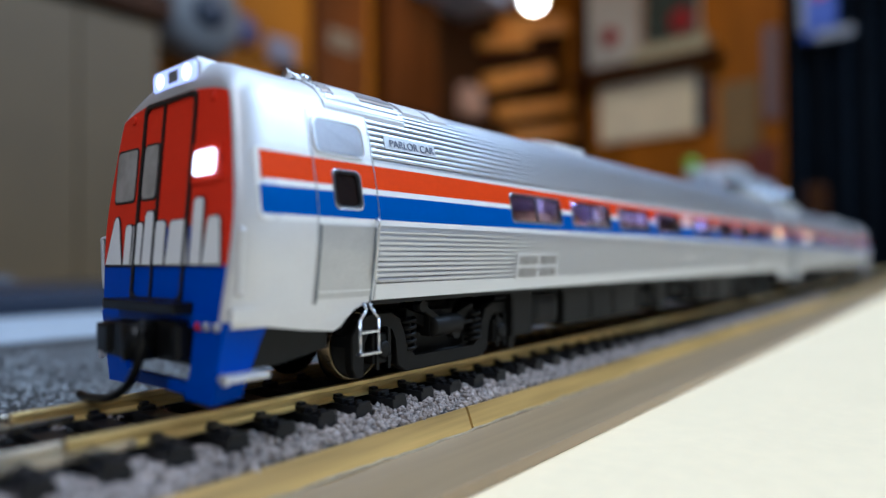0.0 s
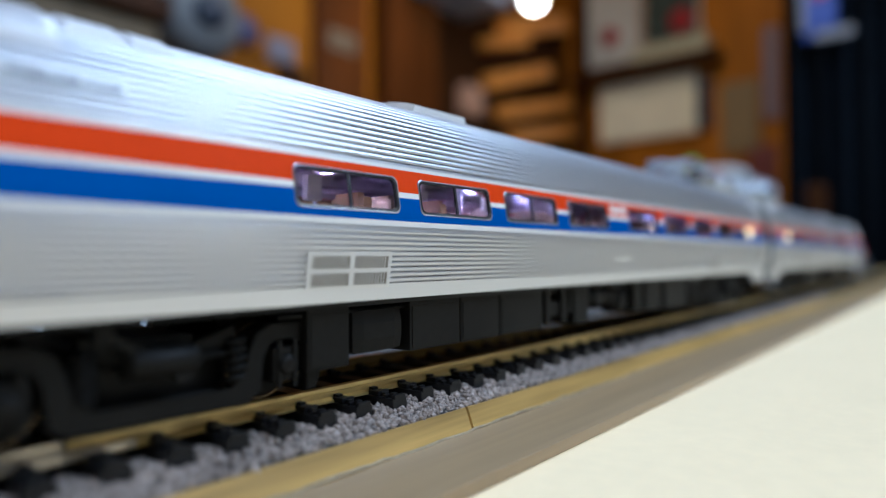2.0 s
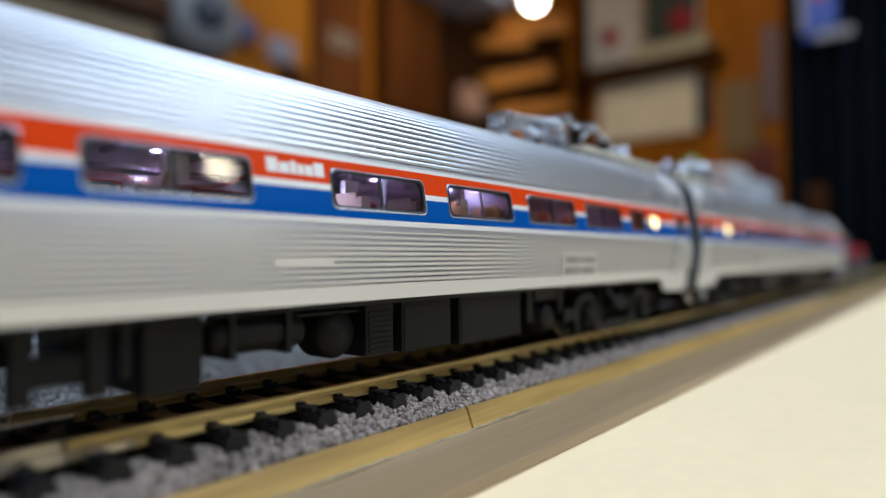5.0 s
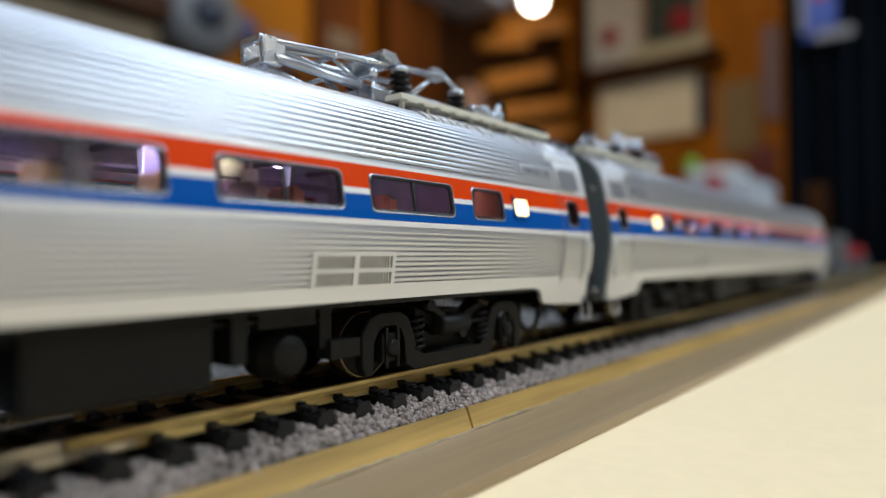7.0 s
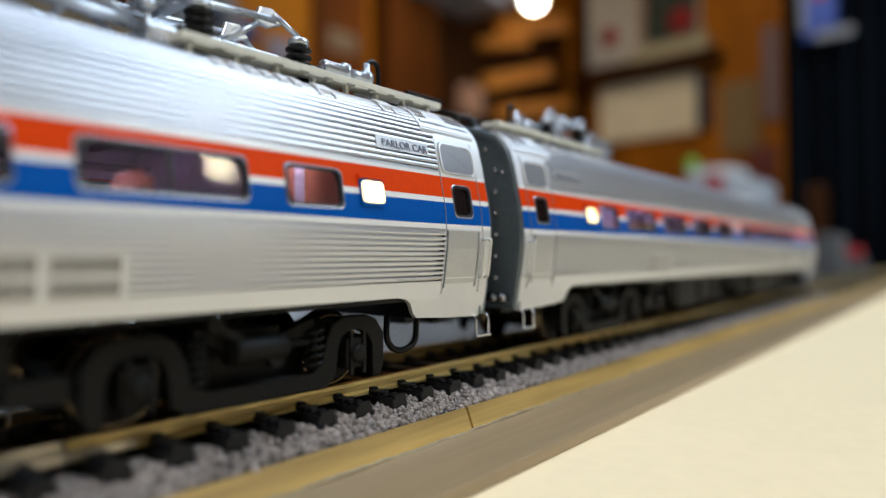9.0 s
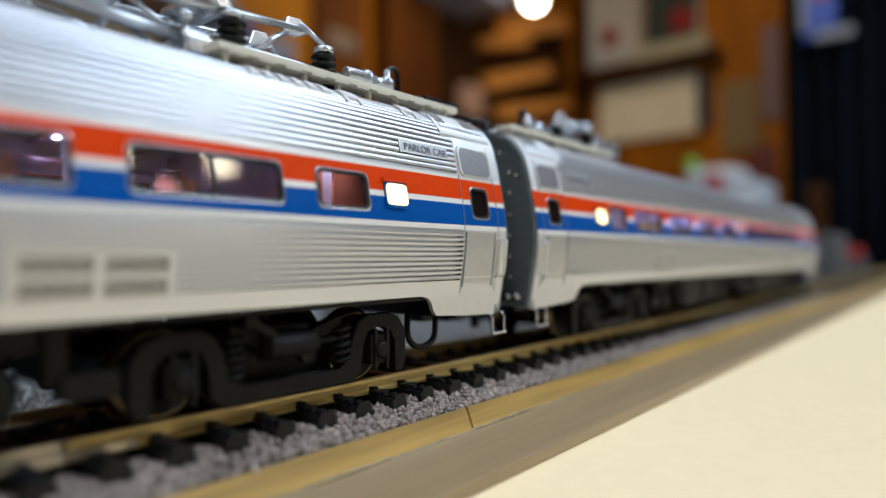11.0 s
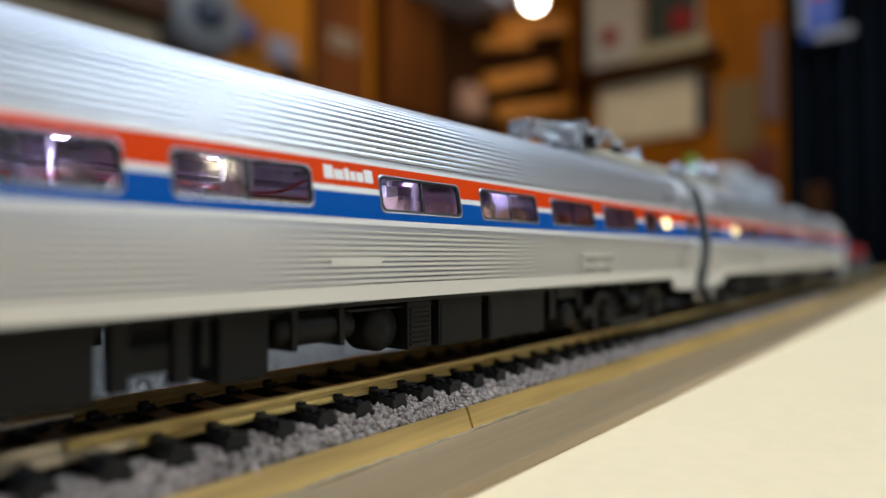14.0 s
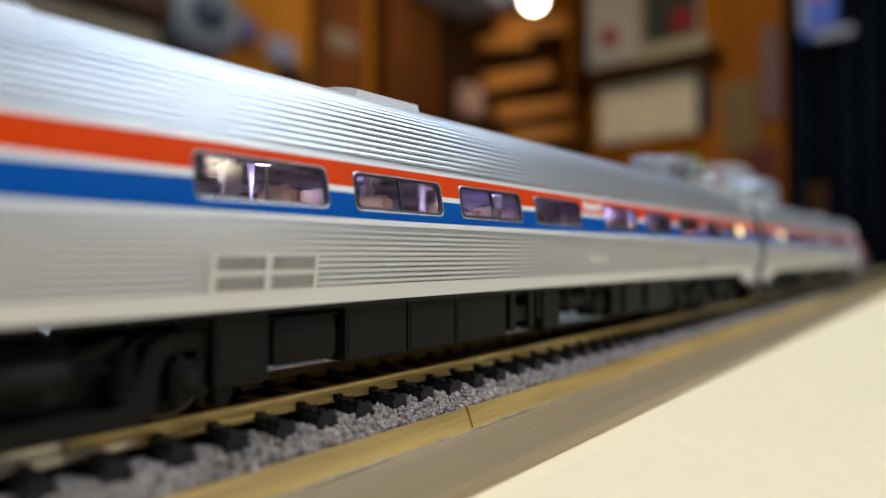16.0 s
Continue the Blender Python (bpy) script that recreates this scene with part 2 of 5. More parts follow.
def on_arc(s):
    s = min(max(s, 0.0), ARC[-1])
    i = max(1, next(k for k in range(len(ARC)) if ARC[k] >= s - 1e-9))
    t = (s - ARC[i - 1]) / max(1e-9, ARC[i] - ARC[i - 1])
    q = DENSE[i - 1].lerp(DENSE[i], t)
    d = (DENSE[i] - DENSE[i - 1]).normalized()
    return q, Vector((d.y, -d.x))      # place, outward normal


def arc_of(z):
    i = next(k for k in range(len(DENSE)) if DENSE[k].y >= z)
    a, b = DENSE[max(i - 1, 0)], DENSE[i]
    return ARC[max(i - 1, 0)] + (0 if b.y == a.y else (z - a.y) / (b.y - a.y)) * (ARC[i] - ARC[max(i - 1, 0)])


BANDS = [(22.75, 0), (23.5, 1), (26.85, 2), (27.65, 1), (30.95, 3), (31.5, 1), (99, 0)]     # top of band, material
WINDOW_Z = (24.75, 29.65)


def band_of(z):
    return next(k for top, k in BANDS if z < top)


def rows_of(fluted):
    """Points up one side, as (y, z)."""
    stops = sorted({arc_of(z) for z in (12.6, 22.75, 23.5, WINDOW_Z[0], 26.85, 27.65, WINDOW_Z[1], 30.95, 31.5)} | {ARC[-1]})
    rows = []

    def add(s, off=0.0):
        q, n = on_arc(s)
        rows.append((q.x + n.x * off, q.y + n.y * off))
    low0, low1, top0 = arc_of(14.8), arc_of(22.3), arc_of(31.9)
    marks = []
    if fluted:
        marks += [(low0 - 0.03, 0), (top0 - 0.03, 0), (1.0, 0)]
        k = low0
        while k + 0.75 < low1:
            marks += [(k, -0.7), (k + 0.27, -0.7), (k + 0.28, -0.018), (k + 0.38, 0.014), (k + 0.49, 0.025), (k + 0.63, 0.014), (k + 0.74, -0.018)]
            k += 0.75
        marks.append((k, 0))
        k = top0
        while k + 0.8 < ARC[-1] - 2.0:
            marks += [(k, -0.6), (k + 0.2, -0.6), (k + 0.22, -0.03), (k + 0.36, 0.03), (k + 0.52, 0.05), (k + 0.69, 0.03), (k + 0.82, -0.03)]
            k += 0.86
        marks += [(k, 0)] + [(q, 0) for q in stops]
        marks += [(ARC[-1] - 0.6, 0)]
    else:
        marks = [(q, 0) for q in stops]
        k = 0.0
        while k < ARC[-1]:
            if min(abs(k - q) for q in stops) > 0.3:
                marks.append((k, 0))
            k += 0.8
    for s, off in sorted(marks):
        add(s, off)
    return rows


def side_grid(bm, xs, rows, holes, striped):
    """Faces of both sides and the roof between the given x stations; holes are (x0, x1) windows."""
    for sgn in (-1, 1):
        grid = [[bm.verts.new((x, sgn * y, z)) for y, z in rows] for x in xs]
        for i in range(len(xs) - 1):
            xm = (xs[i] + xs[i + 1]) / 2
            for j in range(len(rows) - 1):
                zm = (rows[j][1] + rows[j + 1][1]) / 2
                if WINDOW_Z[0] < zm < WINDOW_Z[1] and any(a < xm < b for a, b in holes):
                    continue
                q = (grid[i][j], grid[i + 1][j], grid[i + 1][j + 1], grid[i][j + 1])
                f = bm.faces.new(q if sgn < 0 else q[::-1])
                f.material_index = band_of(zm) if striped else 0


DOUBLES = [(55.1, 72.2), (77.2, 94.6), (99.4, 117.1), (122.0, 139.6), (151.3, 168.9), (174.4, 192.2), (197.6, 215.3), (220.4, 237.8)]
SINGLE = (243.1, 251.7)
LAMP = (254.7, 259.1)
FRONTDOOR = (14.6, 19.2)
REARDOOR = (274.5, 279.0)


def rake(z):
    return 0.085 * max(0.0, z - 11.0)


def weld(bm, smooth=False):
    bmesh.ops.remove_doubles(bm, verts=bm.verts[:], dist=0.002)
    bmesh.ops.recalc_face_normals(bm, faces=bm.faces[:])
    if smooth:
        for f in bm.faces:
            f.smooth = True
    return bm


def skin(car):
    """Body shell in its panels: cab side, front door bay, fluted middle, rear door bay."""
    paints = [SMOOTH, WHITE, BLUE, RED]
    plain, ribs = rows_of(False), rows_of(True)
    for name, xs, rows, holes, mats in (
            ("cab_shell", [6.0, 11.8], plain, [], paints),
            ("front_door_bay", [11.8, FRONTDOOR[0], FRONTDOOR[1], 22.0], plain, [FRONTDOOR], paints),
            ("fluted_shell", [22.0] + [v for w in DOUBLES for v in w] + list(SINGLE) + [272.2], ribs, DOUBLES + [SINGLE], [SILVER, WHITE, BLUE, RED]),
            ("rear_door_bay", [272.2, REARDOOR[0], REARDOOR[1], LEN], plain, [REARDOOR], paints)):
        bm = bmesh.new()
        side_grid(bm, xs, rows, holes, True)
        part(name, weld(bm, rows is plain), mats, car, "silver shell with red, white and blue stripes")
    for s in (-1, 1):
        part("stripe_start", sheet(3.3, 6.05, 22.75, 31.5, 0.02, 0.5, s, nz=10, rad=1.0), WHITE, car)
        part("red_stripe_start", sheet(4.0, 6.1, 27.65, 30.95, 0.05, 0.4, s, nz=6), RED, car)
        part("blue_stripe_start", sheet(3.7, 6.1, 23.5, 26.85, 0.05, 0.4, s, nz=6), BLUE, car)


def nose_rings():
    """Rings of the rounded nose, from the straight body to the edge of the raked face."""
    base = [on_arc(ARC[-1] * k / 60)[0] for k in range(61)]
    base = [Vector((16.75, 10.4)), Vector((16.95, 11.5))] + base
    rings = []
    for u in (1.0, 0.85, 0.65, 0.45, 0.28, 0.14, 0.05, 0.0):
        c = math.sqrt(max(0.0, 1 - (1 - u) ** 2))           # 0 at the face, 1 at the body
        ring = []
        for q in base:
            high = min(1.0, max(0.0, (q.y - 38.0) / 5.0))
            inset = (1 - c) * (1.7 + 1.6 * high)
            y = max(0.0, q.x - inset * (1 if q.y < 43 else q.x / 9))
            z = q.y - (1 - c) * 3.4 * high
            z = max(z, 10.4)
            x = rake(z) + u * (6.0 - rake(z)) if u else rake(z)
            ring.append((x, y, z))
        rings.append(ring)
    return rings


def nose(bm):
    """Slots: 0 silver, 1 white, 2 blue, 3 red stripe, 4 nose red, 5 nose blue."""
    rings = nose_rings()
    for sgn in (-1, 1):
        vs = [[bm.verts.new((x, sgn * y, z)) for x, y, z in ring] for ring in rings]
        for i in range(len(vs) - 1):
            for j in range(len(vs[0]) - 1):
                q = (vs[i][j], vs[i][j + 1], vs[i + 1][j + 1], vs[i + 1][j])
                f = bm.faces.new(q if sgn < 0 else q[::-1])
                f.smooth = True
    edge = rings[-1]
    for a, b in zip(edge, edge[1:]):
        q = [bm.verts.new((a[0], -a[1], a[2])), bm.verts.new((b[0], -b[1], b[2])), bm.verts.new((b[0], b[1], b[2])), bm.verts.new((a[0], a[1], a[2]))]
        if b[2] - a[2] < 1e-4:
            continue
        f = bm.faces.new(q[::-1])
        zm = (a[2] + b[2]) / 2
        f.material_index = 0 if zm > 39.6 else (4 if zm > 17.4 else 5)
    bmesh.ops.remove_doubles(bm, verts=bm.verts[:], dist=0.002)
    bmesh.ops.recalc_face_normals(bm, faces=bm.faces[:])
    return bm


def window_meshes(x0, x1, z0, z1, r):
    """Frame, gasket and pane of a window that follows the curve of the side; drawn about its own centre."""
    c = (x0 + x1) / 2

    def ring(dx, rad, off):
        return [(x - c, -(half(z) + off), z) for x, z in rounded(x0 - dx, x1 + dx, z0 - dx, z1 + dx, rad)]
    fr = loops(bmesh.new(), [ring(0.2, 0.9, -0.05), ring(0.2, 0.9, 0.1), ring(0.12, 0.95, 0.15), ring(0.02, 1.0, 0.12)])
    ga = loops(bmesh.new(), [ring(0.03, 1.0, 0.14), ring(-0.3, 0.85, 0.06), ring(-0.32, 0.85, -0.5), ring(0.15, 0.9, -0.6)])
    pa = loops(bmesh.new(), [ring(-0.25, 0.8, -0.28), ring(-0.26, 0.8, -0.28)], closed_end=True)
    return fr, ga, pa


def mesh_of(bm, mats):
    ob = part("temporary", bm, mats)
    me = ob.data
    bpy.data.objects.remove(ob)
    return me


def windows(car):
    def meshes(w, r=1.0, pane=PANE):
        fr, ga, pa = window_meshes(w[0], w[1], WINDOW_Z[0], WINDOW_Z[1], r)
        return mesh_of(fr, FRAMEMETAL), mesh_of(ga, GASKET), mesh_of(pa, pane), (w[0] + w[1]) / 2
    bar = bmesh.new()
    for z0, z1 in zip([24.9, 26.5, 28.0], [26.5, 28.0, 29.5]):
        loops(bar, [[(-0.22, -(half(z0) - 0.05), z0), (0.22, -(half(z0) - 0.05), z0), (0.22, -(half(z1) - 0.05), z1), (-0.22, -(half(z1) - 0.05), z1)]] * 1 +
              [[(-0.22, -(half(z0) - 0.35), z0), (0.22, -(half(z0) - 0.35), z0), (0.22, -(half(z1) - 0.35), z1), (-0.22, -(half(z1) - 0.35), z1)]], True)
        bar.faces.new([bar.verts.new(q) for q in ((-0.22, -(half(z0) - 0.05), z0), (0.22, -(half(z0) - 0.05), z0), (0.22, -(half(z1) - 0.05), z1), (-0.22, -(half(z1) - 0.05), z1))])
    bar = mesh_of(bar, GASKET)
    double = meshes((0.0, 17.55))
    for sgn in (0, 180):
        for w in DOUBLES:
            c = (w[0] + w[1]) / 2
            f = place("window", double[0], car, "", at(c, 0, 0, 0, 0, sgn))
            place("gasket", double[1], f), place("mullion", bar, f)
            place("pane", double[2], f).visible_shadow = False
        for w, pane, name in ((SINGLE, PANE, "window"), (FRONTDOOR, DARKPANE, "door_window"), (REARDOOR, DARKPANE, "door_window")):
            m = meshes(w, 0.8, pane)
            f = place(name, m[0], car, "", at(m[3], 0, 0, 0, 0, sgn))
            place("gasket", m[1], f)
            place("pane", m[2], f)


def bogie_meshes():
    """The bolster, and the side frame with its pedestal arches."""
    fr, sf = bmesh.new(), bmesh.new()
    y0, y1 = -14.0, -12.4
    out = [(-19.6, 1.5), (-20.4, 3.0), (-20.4, 7.6), (-19.0, 9.6), (-17.0, 10.4), (-12.6, 10.4), (-10.8, 9.4), (-9.8, 7.4), (-9.2, 4.4), (-7.4, 3.2),
           (7.4, 3.2), (9.2, 4.4), (9.8, 7.4), (10.8, 9.4), (12.6, 10.4), (17.0, 10.4), (19.0, 9.6), (20.4, 7.6), (20.4, 3.0), (19.6, 1.5), (18.2, 1.5),
           (18.2, 6.4), (17.2, 8.0), (15.6, 8.6), (13.8, 8.6), (12.4, 8.0), (11.6, 6.4), (11.4, 2.4), (9.6, 1.2), (-9.6, 1.2), (-11.4, 2.4),
           (-11.6, 6.4), (-12.4, 8.0), (-13.8, 8.6), (-15.6, 8.6), (-17.2, 8.0), (-18.2, 6.4), (-18.2, 1.5)]
    prism(sf, out, y0, y1, 0.18)
    prism(sf, [(-8.4, 9.2), (-8.4, 10.6), (-2, 8.4), (2, 8.4), (8.4, 10.6), (8.4, 9.2), (3, 6.6), (-3, 6.6)], -13.2, -11.0, 0.15)
    box(fr, -3.4, 3.4, -12.6, 12.6, 6.2, 10.0, 0.4)
    return fr, sf


def spring_mesh():
    bm = bmesh.new()
    pts = [(1.25 * math.cos(k * 0.6), 1.25 * math.sin(k * 0.6), 3.2 + 5.2 * k / 52) for k in range(53)]
    tube(bm, pts, 0.33, 6)
    rod(bm, (0, 0, 3.0), (0, 0, 8.6), 0.7, 10)
    return bm


def wheel_mesh():
    bm = bmesh.new()
    for sgn in (-1, 1):
        pr = [(0.9, 6.2), (4.3, 6.2), (4.4, 6.6), (5.85, 6.7), (5.9, 7.0), (5.3, 7.3), (5.2, 8.5), (4.8, 8.6), (4.6, 8.3), (1.6, 8.3), (1.5, 9.8), (0.2, 9.8)]
        lathe(bm, [(r, h * sgn) for r, h in pr[1:9]], (0, 0, 0), "y", 36)
        n = len(bm.faces)
        lathe(bm, [(r, h * sgn) for r, h in ((4.35, 6.1), (0.9, 6.1), (0.9, 7.0), (4.3, 7.0), (4.75, 8.45), (4.4, 8.5), (1.6, 8.4), (1.5, 9.8), (0.2, 9.8))], (0, 0, 0), "y", 28)
        bm.faces.ensure_lookup_table()
        for f in bm.faces[n:]:
            f.material_index = 1
    rod(bm, (0, -12.3, 0), (0, 12.3, 0), 0.9, 10)
    return bm


AXLES = (-14.85, 14.85)


def bogies(car):
    fr, sf = (mesh_of(k, UNDER) for k in bogie_meshes())
    wh, sp = mesh_of(wheel_mesh(), [WHEELMETAL, UNDER]), mesh_of(spring_mesh(), UNDER)
    inner = [(name, mesh_of(box(bmesh.new(), *size), UNDER)) for name, size in (
        ("end_beam", (-19.5, -18.2, -12.6, 12.6, 5.6, 7.2, 0.2)), ("end_beam", (18.2, 19.5, -12.6, 12.6, 5.6, 7.2, 0.2)),
        ("centre_sill", (-18.4, 18.4, -4.0, 4.0, 6.0, 7.0, 0.2)), ("gear_housing", (-8.6, 8.6, -10.6, 10.6, 1.8, 9.0, 0.5)))]
    jb = bmesh.new()
    box(jb, -1.9, 1.9, -14.3, -11.8, 3.2, 7.4, 0.3)
    lathe(jb, [(1.3, -14.2), (1.3, -14.8), (0.9, -15.0), (0.1, -15.0)], (0, 0, 5.2), "y", 14)
    box(jb, -1.4, -0.9, -14.6, -14.2, 2.4, 8.2)
    box(jb, 0.9, 1.4, -14.6, -14.2, 2.4, 8.2)
    jb = mesh_of(jb, UNDER)
    cy = bmesh.new()
    lathe(cy, [(0.4, -4.4), (1.5, -4.4), (1.7, -4.0), (1.7, 2.4), (1.2, 3.0), (0.4, 3.0), (0.35, 6.5), (0.05, 6.5)], (0, -14.2, 7.6), "x", 14)
    box(cy, -4.6, -3.2, -14.4, -12.4, 6.0, 9.6, 0.2)
    box(cy, 1.2, 2.4, -15.2, -12.4, 6.2, 9.0, 0.2)
    cy = mesh_of(cy, UNDER)
    st = bmesh.new()
    prism(st, [(-7.5, 10.8), (-6.6, 11.4), (1.5, 6.6), (0.9, 5.6)], -15.0, -14.3, 0.1)
    rod(st, (-6.9, -15.3, 10.9), (-6.9, -13.8, 10.9), 0.9, 12)
    rod(st, (1.1, -15.3, 6.2), (1.1, -13.8, 6.2), 1.0, 12)
    st = mesh_of(st, UNDER)
    for x in (41.25, LEN - 41.25):
        b = place("bogie", fr, car, "dark grey plastic truck frame", at(x, 0, 0))
        for turn in (0, 180):
            place("side_frame", sf, b, "", at(0, 0, 0, 0, 0, turn))
            for dx in (-9.0, 9.0):
                place("coil_spring", sp, b, "", at(0, 0, 0, 0, 0, turn) @ at(dx * 0.92, -13.0, 0.6))
            for dx in AXLES:
                place("axle_box", jb, b, "", at(dx, 0, 0, 0, 0, turn))
            place("brake_cylinder", cy, b, "", at(0, 0, 0, 0, 0, turn))
            place("strut", st, b, "", at(0, 0, 0, 0, 0, turn))
        for name, me in inner:
            place(name, me, b)
        for ax in AXLES:
            place("wheelset", wh, b, "worn brass-coloured metal wheelset", at(ax, 0, 5.25))


def underfloor(car):
    part("floor_pan", box(bmesh.new(), 1.5, LEN - 0.6, -16.2, 16.2, 11.9, 13.0), BLACK, car)
    for turn in (0, 180):
        m = at(0, 0, 0) if turn == 0 else at(0, 0, 0) @ Matrix.Diagonal((1, -1, 1, 1))
        s = -1 if turn == 0 else 1

        def cabinet(x0, x1, z0, z1=11.9, y=15.2, name="equipment_box", bev=0.25, depth=9.0):
            bm = bmesh.new()
            ya, yb = sorted((s * y, s * (y - depth)))
            box(bm, x0, x1, ya, yb, z0, z1, bev)
            ob = part(name, bm, UNDER, car)
            return ob

        def door_lines(x0, x1, z0, z1, y, owner):
            bm = bmesh.new()
            ya, yb = sorted((s * y, s * (y + 0.12)))
            box(bm, x0 + 0.5, x1 - 0.5, ya, yb, z0 + 0.5, z1 - 0.5, 0.05)
            part("cover", bm, UNDER, owner)
        for x0, x1, z0 in ((58.6, 65.6, 3.9), (77.6, 89.6, 4.4), (89.9, 100.9, 4.4), (101.2, 115.8, 4.4), (166.6, 178.0, 4.4), (180.2, 198.6, 4.0)):
            ob = cabinet(x0, x1, z0)
            door_lines(x0, x1, z0, 11.6, 15.2, ob)
        ob = cabinet(66.3, 76.7, 4.8, 11.4, 15.0, "rounded_tank", 2.2)
        cabinet(117.2, 119.0, 5.0, depth=2.0), cabinet(123.6, 125.4, 5.0, depth=2.0), cabinet(119.0, 123.6, 6.4, 9.4, 14.6, depth=2.0)
        cabinet(126.6, 127.6, 6.5, depth=2.0), cabinet(128.8, 135.2, 4.2)
        bm = bmesh.new()
        lathe(bm, [(0.3, 136.4), (1.9, 136.4), (2.2, 137.0), (2.2, 148.4), (1.9, 149.2), (0.3, 149.2)], (0, s * 13.0, 9.3), "x", 20)
        box(bm, 138.4, 139.2, s * 13 - 2.5, s * 13 + 2.5, 6.8, 12.0)
        box(bm, 146.0, 146.8, s * 13 - 2.5, s * 13 + 2.5, 6.8, 12.0)
        part("air_tank", bm, UNDER, car)
        bm = bmesh.new()
        lathe(bm, [(0.3, s * 9), (3.1, s * 9), (3.4, s * 9.6), (3.4, s * 13.4), (2.9, s * 14.2), (1.5, s * 14.4), (0.3, s * 15.0)], (155.2, 0, 8.2), "y", 22)
        part("blower", bm, UNDER, car)
        ob = cabinet(159.4, 164.8, 4.6)
        for k in range(8):
            bm = bmesh.new()
            ya, yb = sorted((s * 15.2, s * 15.45))
            box(bm, 159.9, 164.3, ya, yb, 5.2 + k * 0.75, 5.55 + k * 0.75)
            part("slat", bm, UNDER, ob)
        bm = bmesh.new()
        lathe(bm, [(0.3, s * 8), (2.9, s * 8), (3.3, s * 8.5), (3.3, s * 12.6), (2.7, s * 12.8), (2.6, s * 14.3), (2.3, s * 14.6), (0.3, s * 14.6)], (209.6, 0, 6.2), "y", 26)
        part("motor_drum", bm, UNDER, car)
        cabinet(201.0, 203.0, 6.0), cabinet(214.4, 216.4, 6.5, 11.9, 14.2)
        cabinet(215.6, 220.8, 4.9, 7.5, 15.0, "junction_box", 0.25, 3.0), cabinet(205.0, 213.6, 9.8, 11.9, 14.4, "mounting_beam", 0.2, 3.0)
        tube_bm = tube(bmesh.new(), [(55, s * 13.8, 11.0), (116, s * 13.8, 11.2), (180, s * 13.9, 11.0), (216, s * 13.6, 10.6)], 0.35)
        part("pipe", tube_bm, BLACK, car)


def sheet(x0, x1, z0, z1, off, thick, s, nx=1, nz=6, rad=0.0):
    """A thin panel that follows the curved side, proud of it by off; s is -1 or 1."""
    bm = bmesh.new()
    pts = rounded(x0, x1, z0, z1, rad, 4) if rad else None
    if pts:
        rings = [[(x, s * (half(z) + o), z) for x, z in pts] for o in (off - thick, off)]
        loops(bm, rings, True)
    else:
        zs = [z0 + (z1 - z0) * k / nz for k in range(nz + 1)]
        prof = [(half(z) + off, z) for z in zs] + [(half(z) + off - thick, z) for z in reversed(zs)]
        loops(bm, [[(x, s * y, z) for y, z in prof] for x in (x0, x1)], True)
        bm.faces.new([bm.verts.new((x0, s * y, z)) for y, z in prof])
    bmesh.ops.recalc_face_normals(bm, faces=bm.faces[:])
    return bm


def flat_text(words, height, mat, parent, m):
    cu = bpy.data.curves.new("lettering", "FONT")
    cu.body, cu.size, cu.extrude = words, height * MM, 0.00002
    ob = new("lettering", cu)
    dg = bpy.context.evaluated_depsgraph_get()
    me = bpy.data.meshes.new_from_object(ob.evaluated_get(dg))
    bpy.data.objects.remove(ob)
    me.materials.clear()
    me.materials.append(mat)
    return place("lettering", me, parent, "", m)


